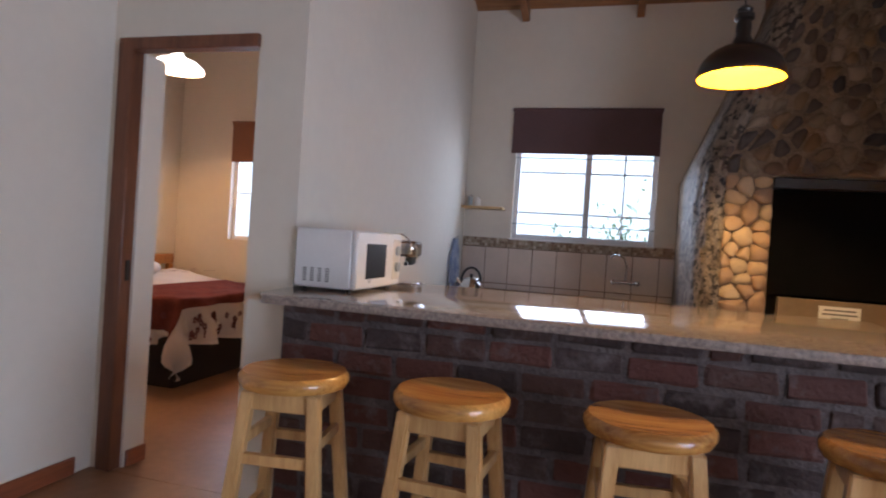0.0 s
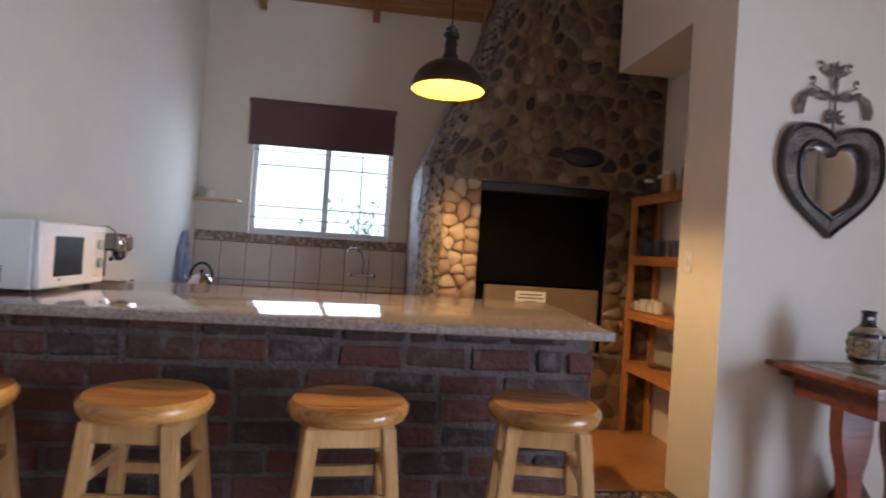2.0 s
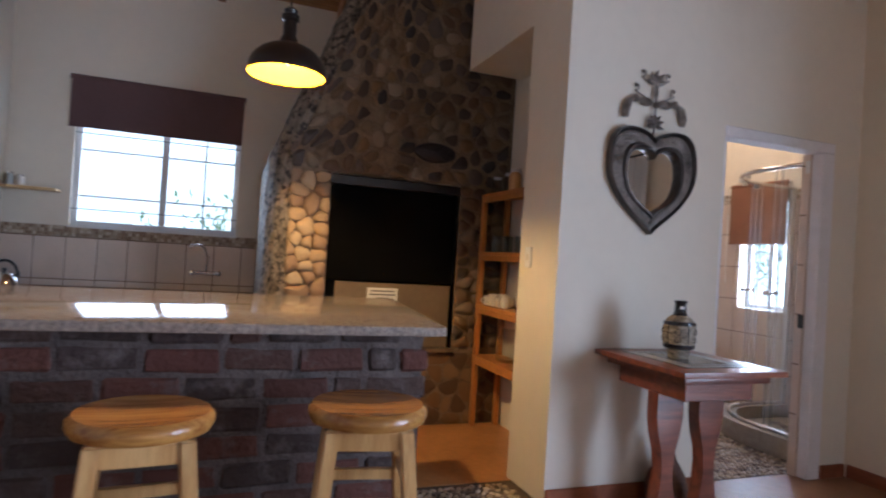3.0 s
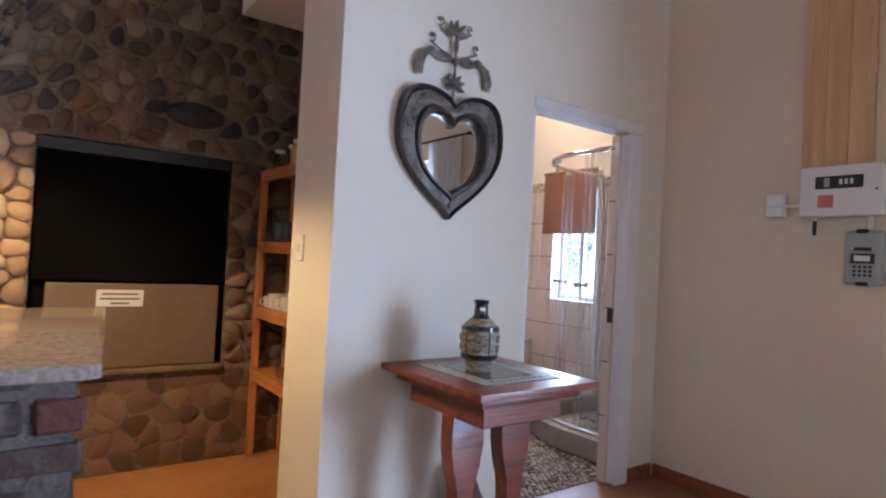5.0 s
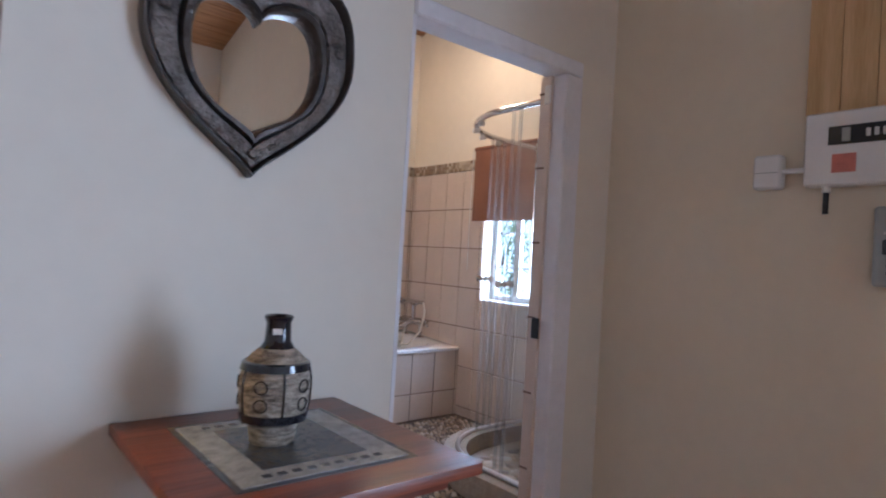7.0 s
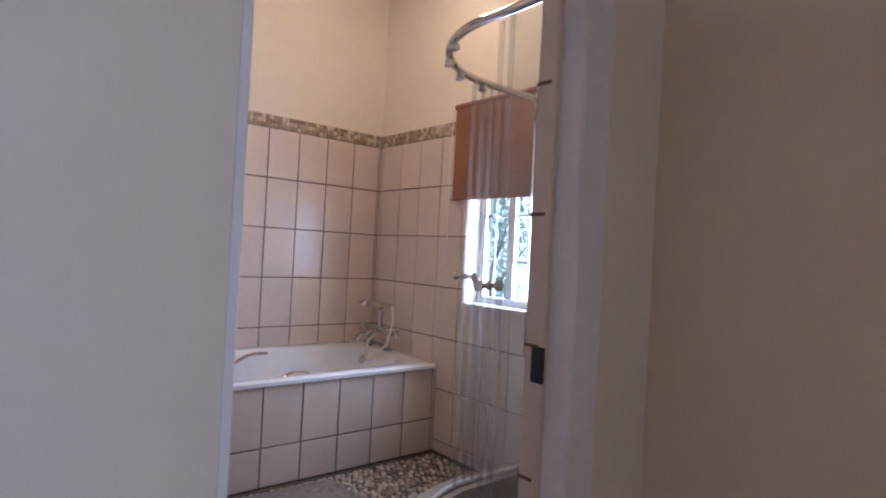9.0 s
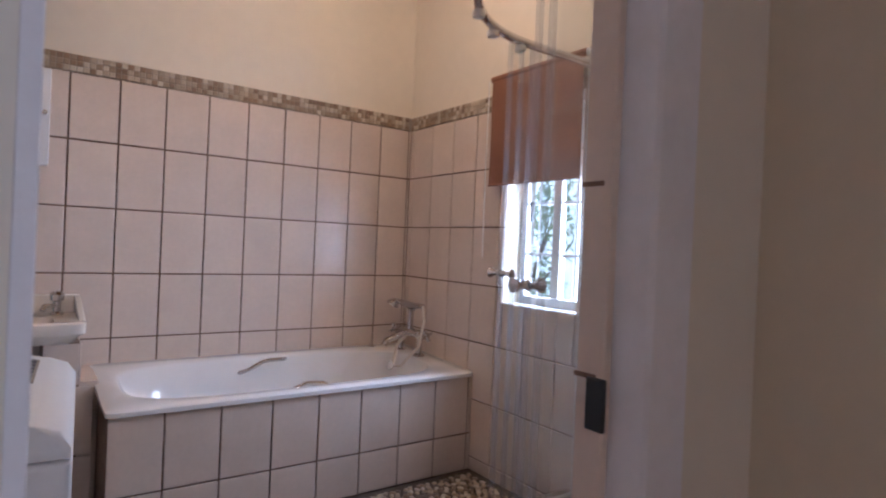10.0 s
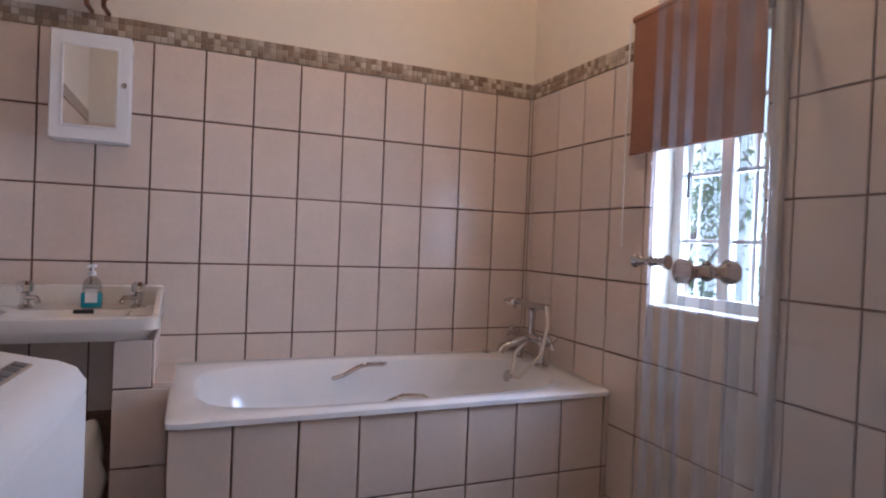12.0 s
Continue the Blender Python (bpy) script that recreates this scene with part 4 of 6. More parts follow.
def cells(u0, u1, v0, v1, step, seed, jitter=0.42):
    """Uneven stone-shaped cells that fill a rectangle."""
    r = random.Random(seed)
    pts = []
    nv = max(1, round((v1 - v0) / (step * 0.8)))
    for j in range(nv):
        nu = max(1, round((u1 - u0) / (step * r.uniform(0.85, 1.35))))
        for i in range(nu):
            pts.append((u0 + (u1 - u0) * (i + 0.5 + r.uniform(-jitter, jitter)) / nu, v0 + (v1 - v0) * (j + 0.5 + r.uniform(-jitter, jitter) * 0.8) / nv))
    for a, (x, y) in enumerate(pts):
        poly = [(u0, v0), (u1, v0), (u1, v1), (u0, v1)]
        for b, (p, q) in enumerate(pts):
            if a != b and abs(p - x) < 4 * step and abs(q - y) < 4 * step:
                poly = clip(poly, (x + p) / 2, (y + q) / 2, p - x, q - y)
                if len(poly) < 3:
                    break
        if len(poly) >= 3:
            yield poly


def stone_mesh(poly, place, shrink, height, mat, r):
    """One rounded stone over a cell of the wall."""
    cx, cy = sum(p[0] for p in poly) / len(poly), sum(p[1] for p in poly) / len(poly)
    pts = [(cx + (x - cx) * shrink, cy + (y - cy) * shrink) for x, y in poly]
    soft = []
    for i in range(len(pts)):
        a, b, c = pts[i - 1], pts[i], pts[(i + 1) % len(pts)]
        ka, kc = r.uniform(0.14, 0.34), r.uniform(0.14, 0.34)
        soft.append((b[0] * (1 - ka) + a[0] * ka, b[1] * (1 - ka) + a[1] * ka))
        soft.append((b[0] * (1 - kc) + c[0] * kc, b[1] * (1 - kc) + c[1] * kc))
    bm = bmesh.new()
    rings = []
    for s, h in ((1.0, -0.012), (0.97, 0.35 * height), (0.80, 0.85 * height)):
        rings.append([bm.verts.new(place(cx + (x - cx) * s, cy + (y - cy) * s, h * (1 + (r.uniform(-0.25, 0.25) if h > 0 else 0)))) for x, y in soft])
    top = bm.verts.new(place(cx, cy, height))
    n = len(soft)
    for a, b in zip(rings, rings[1:]):
        for i in range(n):
            bm.faces.new((a[i], a[(i + 1) % n], b[(i + 1) % n], b[i]))
    for i in range(n):
        bm.faces.new((rings[-1][i], rings[-1][(i + 1) % n], top))
    return bm


rs = random.Random(21)


def lay_stones(u0, u1, v0, v1, step, seed, mat, shrink=0.9, h=0.018, name="stone", keep=lambda u, v: True):
    for poly in cells(u0, u1, v0, v1, step, seed):
        cx, cy = sum(p[0] for p in poly) / len(poly), sum(p[1] for p in poly) / len(poly)
        if keep(cx, cy) and not (((cx - 0.99) / 0.17) ** 2 + ((cy - 1.985) / 0.085) ** 2 < 1):
            part(name, stone_mesh(poly, stone_place, shrink * rs.uniform(0.86, 1.0), h * rs.uniform(0.6, 1.5), mat, rs), mat, fire, smooth=60)


lay_stones(-0.14, 1.60, OZ1, 2.45, 0.125, 31, M_STONE, 0.84)
lay_stones(-0.14, 1.60, 2.45, 3.45, 0.14, 32, M_STONE, 0.80)
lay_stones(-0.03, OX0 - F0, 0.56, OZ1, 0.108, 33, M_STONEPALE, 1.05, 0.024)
lay_stones(OX1 - F0, 1.60, 0.56, OZ1, 0.11, 34, M_STONE, 0.92, 0.02)
lay_stones(-0.03, 1.60, 0.0, 0.53, 0.125, 35, M_STONEBASE, 0.98, 0.004)

big = [(0.99 + 0.165 * math.cos(k * 0.4488) * (1 + 0.06 * math.sin(k * 2.1)), 1.985 + 0.075 * math.sin(k * 0.4488)) for k in range(14)]
part("large_dark_stone", stone_mesh(big, stone_place, 1.0, 0.045, M_STONE, rs), M_DARKSTONE, fire, "large oval dark grey stone", smooth=60)

# ---- kitchen: shelf rack ----
rack = thing("shelf_rack", (3.18, 3.6, 0), "open orange pine rack with four shelves in the alcove", "shelf")
for x in (3.025, 3.215):
    for y in (3.90, 3.00):
        part("post", box(x - 0.018, x + 0.018, y - 0.022, y + 0.022, 0.0, 1.70, 0.004), M_RACK, rack)
for z in (1.70, 1.275, 0.885, 0.51):
    part("shelf", box(3.005, 3.24, 2.97, 3.925, z - 0.012, z + 0.014, 0.003), M_RACK, rack)
    part("shelf_rail", box(3.004, 3.022, 3.02, 3.88, z - 0.05, z - 0.012, 0.003), M_RACK, rack)


def jar(x, y, z, h, r, lid, label, body=None):
    j = thing("storage_jar", (x, y, z), label, "jar", "jars on the rack")
    part("glass_body", lathe([(0, 0), (r * 0.95, 0.002), (r, 0.01), (r, h * 0.72), (r * 0.7, h * 0.84), (r * 0.7, h * 0.88)], (x, y, z), 20), body or M_JAR, j)
    part("lid", lathe([(r * 0.76, h * 0.86), (r * 0.78, h), (0, h)], (x, y, z), 20), lid, j)


jar(3.09, 3.84, 1.715, 0.13, 0.04, M_WHITE, "small glass jar with a white lid")
jar(3.13, 3.72, 1.715, 0.15, 0.045, M_WHITE, "glass jar with a white lid")
jar(3.10, 3.58, 1.715, 0.16, 0.045, M_WHITE, "glass jar of orange spice with a white lid", M_PINE)
jar(3.20, 3.50, 1.715, 0.24, 0.05, M_BLACK, "tall dark bottle-like jar on the top shelf")
for k, (x, y) in enumerate(((3.10, 3.82), (3.17, 3.76), (3.10, 3.68), (3.18, 3.60))):
    c = thing("tumbler", (x, y, 1.29), "clear drinking glass on the rack", "glass", "glasses on the rack")
    part("wall", lathe([(0, 0), (0.032, 0), (0.038, 0.12), (0.035, 0.12), (0.030, 0.006), (0, 0.006)], (x, y, 1.29), 20), M_JAR, c)
for k, (x, y) in enumerate(((3.08, 3.85), (3.08, 3.77), (3.09, 3.68), (3.17, 3.80), (3.17, 3.70), (3.09, 3.59))):
    c = thing("mug", (x, y, 0.90), "white ceramic mug on the rack", "mug", "mugs on the rack")
    h = 0.085 if k % 2 else 0.065
    part("body", lathe([(0, 0), (0.03, 0), (0.037, 0.012), (0.038, h), (0.034, h), (0.032, 0.012), (0, 0.01)], (x, y, 0.90), 20), M_CERAMIC, c)
    part("handle", tube([(x - 0.036, y, 0.90 + h * 0.8), (x - 0.058, y, 0.90 + h * 0.68), (x - 0.058, y, 0.90 + h * 0.35), (x - 0.036, y, 0.90 + h * 0.2)], 0.005), M_CERAMIC, c)
bottle = thing("glass_bottle", (3.14, 3.62, 0.524), "wide clear glass jug on the lower shelf", "bottle")
part("body", lathe([(0, 0), (0.075, 0), (0.085, 0.03), (0.085, 0.14), (0.05, 0.19), (0.042, 0.22), (0.05, 0.23)], (3.14, 3.62, 0.524), 24), M_JAR, bottle)

# ---- kitchen: back wall ----
tagged(link("splashback", box(KX + 0.002, 1.62, KY - 0.010, KY - 0.001, 0.6, 1.21), M_GROUT), "dark grouted splashback behind the sink", "wall", kind="structure")
counter = thing("kitchen_counter", (0.4, 5.0, 0), "kitchen counter with a pale worktop under the window", "counter")
part("body", box(KX + 0.004, 1.55, 4.84, KY - 0.012, 0, 0.76, 0.004), M_CERAMIC, counter)
part("worktop", box(KX + 0.004, 1.56, 4.80, KY - 0.012, 0.762, 0.80, 0.006), M_GRANITE, counter)
stove = thing("gas_stove", (-0.1, 4.45, 0), "white kitchen stove beside the wall", "stove")
part("body", box(KX + 0.01, 0.12, 4.14, 4.78, 0, 0.80, 0.012), M_WHITE, stove)
part("hob", box(KX + 0.02, 0.11, 4.16, 4.76, 0.801, 0.825, 0.006), M_BLACK, stove)
for yy in (4.3, 4.6):
    part("pan_support", tube([(-0.14 + 0.09 * math.cos(a), yy + 0.09 * math.sin(a), 0.832) for a in [k * 0.3927 for k in range(17)]], 0.006, 6), M_BLACK, stove)
kx, ky, kz = -0.13, 4.56, 0.838
ket = thing("kettle", (kx, ky, kz), "polished steel stove-top kettle with a black arched handle", "kettle")
part("body", lathe([(0, 0), (0.085, 0), (0.095, 0.012), (0.09, 0.05), (0.065, 0.095), (0.035, 0.11), (0, 0.113)], (kx, ky, kz), 32), M_CHROME, ket)
part("lid_knob", lathe([(0.008, 0.11), (0.014, 0.125), (0.012, 0.138), (0, 0.14)], (kx, ky, kz), 14), M_BLACK, ket)
part("handle", tube([(kx + 0.08 * math.cos(a), ky, kz + 0.085 + 0.105 * math.sin(a)) for a in [math.pi * k / 12 for k in range(13)]], 0.010, 10), M_BLACK, ket)
part("spout", tube([(kx - 0.075, ky, kz + 0.05), (kx - 0.105, ky, kz + 0.075), (kx - 0.12, ky, kz + 0.10)], [0.02, 0.015, 0.011], 12), M_CHROME, ket)

tow = thing("tea_towel", (-0.40, 5.04, 0.85), "blue and white checked tea towel hanging on a wall hook", "towel")
bm = bmesh.new()
n = 22
rows_ = []
for k in range(9):
    z = 1.26 - 0.42 * k / 8
    half = 0.06 + 0.12 * min(1, k / 3)
    rows_.append([bm.verts.new((KX + 0.018 + 0.014 * math.sin(i * 1.1 + k * 0.2) + 0.004 * k / 8, 5.04 - half + 2 * half * i / n, z + 0.03 * math.sin(i * 0.5) * (k == 8))) for i in range(n + 1)])
for a, b in zip(rows_, rows_[1:]):
    for i in range(n):
        bm.faces.new((a[i], a[i + 1], b[i + 1], b[i]))
bmesh.ops.solidify(bm, geom=bm.faces[:], thickness=0.003)
part("cloth", bm, M_TOWEL, tow)
part("hook", tube([(KX, 5.04, 1.27), (KX + 0.035, 5.04, 1.265), (KX + 0.035, 5.04, 1.285)], 0.004), M_CHROME, tow)

shelf = thing("wall_shelf", (-0.2, 5.3, 1.55), "small pale wooden wall shelf in the corner", "shelf")
part("board", box(KX + 0.003, -0.03, 5.22, KY - 0.002, 1.555, 1.578, 0.004), M_PANEL, shelf)
for x, m, h, r in ((-0.35, M_GREYPL, 0.105, 0.024), (-0.28, M_CERAMIC, 0.085, 0.026)):
    c = thing("shaker", (x, 5.29, 1.578), "small grey and white shakers on the wall shelf", "shaker", "shakers on the wall shelf")
    part("body", lathe([(0, 0), (r, 0), (r, h * 0.75), (r * 0.8, h * 0.85)], (x, 5.29, 1.578), 16), m, c)
    part("cap", lathe([(r * 0.85, h * 0.84), (r * 0.85, h * 0.96), (0, h)], (x, 5.29, 1.578), 16), M_CHROME, c)

tap = thing("kitchen_tap", (1.08, 5.3, 0.95), "chrome wall-mounted mixer tap with a swan neck", "tap")
part("body", tube([(0.98, 5.32, 0.97), (1.20, 5.32, 0.965)], 0.016, 12), M_CHROME, tap)
for x in (0.985, 1.195):
    part("mount", tube([(x, KY - 0.01, 0.968), (x, 5.31, 0.968)], 0.018, 12), M_CHROME, tap)
    part("handle", lathe([(0.012, 0), (0.022, 0.008), (0.022, 0.03), (0.01, 0.038), (0, 0.038)], (x, 5.305, 0.966), 14, axis=(0, -1, 0.15)), M_CHROME, tap)
part("spout", tube([(1.09, 5.32, 0.98), (1.10, 5.32, 1.10), (1.07, 5.29, 1.18), (1.02, 5.25, 1.21), (0.97, 5.21, 1.20), (0.955, 5.20, 1.18)], 0.009, 10), M_CHROME, tap)

# ---- on the bar ----
mx0, mx1, my0, my1, mz0, mz1 = -0.400, -0.105, 2.19, 2.74, 0.988, 1.246
mw = thing("microwave_oven", ((mx0 + mx1) / 2, (my0 + my1) / 2, 0.977), "white microwave oven on the granite bar", "microwave")
part("case", box(mx0, mx1 - 0.03, my0, my1, mz0, mz1, 0.006), M_WHITE, mw)
part("front", box(mx1 - 0.029, mx1, my0, my1, mz0, mz1, 0.008), M_WHITE, mw)
part("door_window", box(mx1 - 0.004, mx1 + 0.003, my0 + 0.10, my0 + 0.335, mz0 + 0.045, mz1 - 0.055, 0.002), M_BLACK, mw, "dark door window")
part("control_panel", box(mx1 - 0.004, mx1 + 0.002, my1 - 0.115, my1 - 0.02, mz0 + 0.03, mz1 - 0.03, 0.002), M_CERAMIC, mw)
for z in (1.08, 1.16):
    part("dial", lathe([(0.024, 0), (0.022, 0.014), (0, 0.015)], (mx1 + 0.002, my1 - 0.067, z), 18, axis=(1, 0, 0)), M_GREYPL, mw)
part("badge", box(mx1 - 0.003, mx1 + 0.002, my0 + 0.14, my0 + 0.16, mz0 + 0.028, mz0 + 0.038), M_GREYPL, mw)
for c in range(4):
    for k in range(6):
        part("vent_slot", box(mx0 + 0.042 + 0.036 * c, mx0 + 0.060 + 0.036 * c, my0 - 0.0015, my0 + 0.003, mz0 + 0.028 + 0.0105 * k, mz0 + 0.033 + 0.0105 * k), M_BLACK, mw)
for x in (mx0 + 0.03, mx1 - 0.05):
    for y in (my0 + 0.04, my1 - 0.04):
        part("foot", lathe([(0.012, 0), (0.012, 0.014), (0, 0.014)], (x, y, 0.9765), 10), M_BLACK, mw)
cf = thing("coffee_maker", (-0.26, 2.86, 0.977), "small chrome and black coffee maker behind the microwave", "coffee maker")
part("base", box(-0.33, -0.10, 2.78, 2.96, 0.978, 0.992, 0.005), M_CHROME, cf)
part("column", box(-0.33, -0.23, 2.80, 2.94, 0.992, 1.17, 0.012), M_CHROME, cf)
part("head", box(-0.33, -0.11, 2.80, 2.94, 1.13, 1.215, 0.014), M_CHROME, cf)
part("spout", lathe([(0.03, 0), (0.03, -0.03), (0.012, -0.045)], (-0.15, 2.87, 1.13), 16), M_BLACK, cf)
part("handle", tube([(-0.15, 2.80, 1.10), (-0.13, 2.73, 1.095)], 0.010, 10), M_BLACK, cf)
part("cup_rail", tube([(-0.32, 2.81, 1.216), (-0.31, 2.81, 1.245), (-0.18, 2.81, 1.245), (-0.10, 2.81, 1.18), (-0.095, 2.81, 1.12)], 0.005), M_CHROME, cf)
cf.location.x += 0.05
cf.location.y += 0.02

# ---- light switch and wall fittings ----
sw = thing("light_switch", (HX, 2.80, 1.25), "white light switch on the plastered pillar", "switch")
part("plate", box(HX - 0.009, HX - 0.0005, 2.765, 2.835, 1.20, 1.315, 0.003), M_WHITE, sw)
part("rocker", box(HX - 0.013, HX - 0.008, 2.785, 2.815, 1.24, 1.275, 0.002), M_CERAMIC, sw)

EX, SH = 4.9985, -0.03
dbx = thing("distribution_board", (EX, 1.56, 1.53), "white electrical distribution board with a black breaker strip", "fuse box")
part("cover", box(EX - 0.065, EX, 1.385, 1.725, 1.545, 1.785, 0.006), M_WHITE, dbx)
part("breaker_window", box(EX - 0.069, EX - 0.064, 1.455, 1.655, 1.675, 1.735, 0.002), M_BLACK, dbx, "black breaker strip")
for k, y in enumerate((1.50, 1.522, 1.544)):
    part("breaker_toggle", box(EX - 0.077, EX - 0.068, y - 0.006, y + 0.006, 1.693, 1.718, 0.002), M_WHITE, dbx)
part("main_switch", box(EX - 0.075, EX - 0.068, 1.592, 1.615, 1.683, 1.727, 0.002), M_GREYPL, dbx)
part("warning_sticker", box(EX - 0.0665, EX - 0.0645, 1.575, 1.642, 1.585, 1.645), M_RED, dbx, "faded red sticker")
part("screw", lathe([(0.005, 0), (0.005, 0.004), (0, 0.005)], (EX - 0.065, 1.402, 1.665), 10, axis=(-1, 0, 0)), M_BLACK, dbx)
part("conduit", tube([(EX - 0.03, 1.38, 1.605), (EX - 0.03, 0.75, 1.605)], 0.011, 10), M_WHITE, dbx)
part("conduit", tube([(EX - 0.03, 1.725, 1.605), (EX - 0.03, 1.80, 1.605)], 0.010, 10), M_WHITE, dbx)
part("conduit", tube([(EX - 0.03, 1.435, 1.55), (EX - 0.03, 1.435, 1.48)], 0.013, 10), M_WHITE, dbx)
part("gland", tube([(EX - 0.03, 1.665, 1.55), (EX - 0.03, 1.665, 1.525)], 0.013, 10), M_WHITE, dbx)
part("cable", tube([(EX - 0.03, 1.665, 1.53), (EX - 0.03, 1.665, 1.455)], 0.009, 8), M_BLACK, dbx)
sock = thing("wall_plug_box", (EX, 1.85, 1.60), "white plastic junction box on the wall", "junction box")
part("box_body", box(EX - 0.05, EX, 1.80, 1.893, 1.545, 1.665, 0.008), M_WHITE, sock)
part("seam", box(EX - 0.0515, EX - 0.049, 1.81, 1.883, 1.60, 1.603), M_GREYPL, sock)
met = thing("prepaid_meter", (EX, 1.42, 1.21), "grey prepaid electricity meter with a keypad and small display", "meter")
part("case", box(EX - 0.06, EX, 1.345, 1.495, 1.225, 1.475, 0.022, seg=3), M_GREYPL, met)
part("top_cap", box(EX - 0.063, EX - 0.03, 1.40, 1.45, 1.462, 1.482, 0.005), M_BLACK, met)
part("bottom_cap", box(EX - 0.064, EX - 0.03, 1.395, 1.445, 1.222, 1.240, 0.005), M_BLACK, met)
part("reader_slot", box(EX - 0.063, EX - 0.058, 1.385, 1.455, 1.382, 1.398, 0.002), M_BLACK, met)
part("display_bezel", box(EX - 0.063, EX - 0.058, 1.372, 1.468, 1.325, 1.370, 0.003), M_VASEDARK, met)
part("display", box(EX - 0.0645, EX - 0.062, 1.388, 1.452, 1.335, 1.360, 0.001), M_LABEL, met, "pale display")
part("status_light", blob((EX - 0.062, 1.462, 1.39), (0.003, 0.004, 0.004), sub=1), M_WHITE, met)
for a in range(4):
    for b in range(3):
        part("key", lathe([(0.0065, 0), (0.006, 0.004), (0, 0.005)], (EX - 0.06, 1.387 + 0.021 * a, 1.308 - 0.019 * b), 10, axis=(-1, 0, 0)), M_BLACK, met)
pb = thing("pine_panel", (EX, 1.58, 1.79), "tall knotty pine board fixed above the fuse box", "wood panel")
for k in range(3):
    part("plank", box(EX - 0.03, EX, 1.437 + 0.1005 * k, 1.536 + 0.1005 * k, 1.787, 4.2, 0.0015), M_PANEL, pb)

for ob in (dbx, sock, pb):
    ob.location.y += SH

# ---- heart mirror ----
HCX, HCZ = 3.358, 1.715


def bez(p0, p1, p2, p3, n):
    for i in range(n):
        t = i / n
        yield tuple((1 - t) ** 3 * a + 3 * t * (1 - t) ** 2 * b + 3 * t * t * (1 - t) * c + t ** 3 * d for a, b, c, d in zip(p0, p1, p2, p3))


def heart(w, tip, notch, top, side):
    half = list(bez((0, tip), (0.10 * w, tip + 0.05), (w, side - 0.19), (w, side), 14)) + list(bez((w, side), (w, top - 0.045), (0.83 * w, top), (0.52 * w, top), 10)) + list(bez((0.52 * w, top), (0.28 * w, top), (0.06 * w, notch + 0.03), (0, notch), 8))
    return half + [(0, notch)] + [(-x, z) for x, z in reversed(half[1:])]


o = heart(0.285, -0.298, 0.208, 0.270, 0.065)
inn = heart(0.170, -0.190, 0.108, 0.155, 0.035)
hm = thing("heart_mirror", (HCX, HY, 1.42), "heart-shaped mirror in a hammered dark metal frame with a scrolled crest", "mirror")
bm = bmesh.new()
n = len(o)
rings = []
for t, d in ((0, 0.002), (0.0, 0.026), (0.05, 0.036), (0.12, 0.036), (0.17, 0.028), (0.22, 0.036), (0.45, 0.041), (0.68, 0.041), (0.74, 0.028), (0.80, 0.044), (0.93, 0.046), (1.0, 0.034), (1.0, 0.012)):
    rings.append([bm.verts.new((HCX + a[0] * (1 - t) + b[0] * t, HY - d, HCZ + a[1] * (1 - t) + b[1] * t)) for a, b in zip(o, inn)])
for a, b in zip(rings[4:9], rings[5:9]):
    for i in range(n):
        bm.faces.new((a[i], a[(i + 1) % n], b[(i + 1) % n], b[i]))
for v in [v for v in bm.verts if not v.link_faces]:
    bm.verts.remove(v)
part("frame", bm, M_IRON, hm, "hammered dark metal frame", smooth=35)


def rim(steps):
    """A raised blackened edge along the heart's outline."""
    bm = bmesh.new()
    rows = [[bm.verts.new((HCX + a[0] * (1 - t) + b[0] * t, HY - d, HCZ + a[1] * (1 - t) + b[1] * t)) for a, b in zip(o, inn)] for t, d in steps]
    for a, b in zip(rows, rows[1:]):
        for i in range(n):
            bm.faces.new((a[i], a[(i + 1) % n], b[(i + 1) % n], b[i]))
    return bm


part("outer_rim", rim(((0, 0.002), (0.0, 0.040), (0.03, 0.050), (0.07, 0.050), (0.17, 0.027))), M_IRONDARK, hm, "blackened outer rim", smooth=35)
part("inner_rim", rim(((0.72, 0.030), (0.80, 0.050), (0.93, 0.052), (1.0, 0.036), (1.0, 0.012))), M_IRONDARK, hm, "blackened inner rim", smooth=35)
bm = bmesh.new()
c = bm.verts.new((HCX, HY - 0.0145, HCZ))
ring = [bm.verts.new((HCX + x * 1.01, HY - 0.0145, HCZ + z * 1.01)) for x, z in inn]
for i in range(n):
    bm.faces.new((c, ring[i], ring[(i + 1) % n]))
part("mirror_glass", bm, M_MIRROR, hm, "clear mirror glass", smooth=None)
for x, z in ((-0.235, 0.09), (0.235, 0.09), (0, -0.235)):
    part("rivet", lathe([(0.016, 0), (0.012, 0.01), (0, 0.014)], (HCX + x, HY - 0.04, HCZ + z), 14, axis=(0, -1, 0)), M_IRON, hm)


def leaf(x, z, length, width, angle, off=0.02):
    """A pressed metal leaf with a ridge."""
    bm = bmesh.new()
    ca, sa = math.cos(radians(angle)), math.sin(radians(angle))
    prof = [(0, 0), (0.25, 0.8), (0.5, 1.0), (0.8, 0.6), (1.0, 0)]
    def at(u, v, d):
        px, pz = u * length, v * width
        return bm.verts.new((HCX + x + px * ca - pz * sa, HY - off - d, HCZ + z + px * sa + pz * ca))
    mid = [at(u, 0, 0.012) for u, w in prof]
    for s in (1, -1):
        edge = [mid[0]] + [at(u, s * w, 0.0) for u, w in prof[1:-1]] + [mid[-1]]
        for i in range(4):
            f = [mid[i], mid[i + 1], edge[i + 1], edge[i]]
            f = list(dict.fromkeys(f))
            bm.faces.new(f)
    return bm


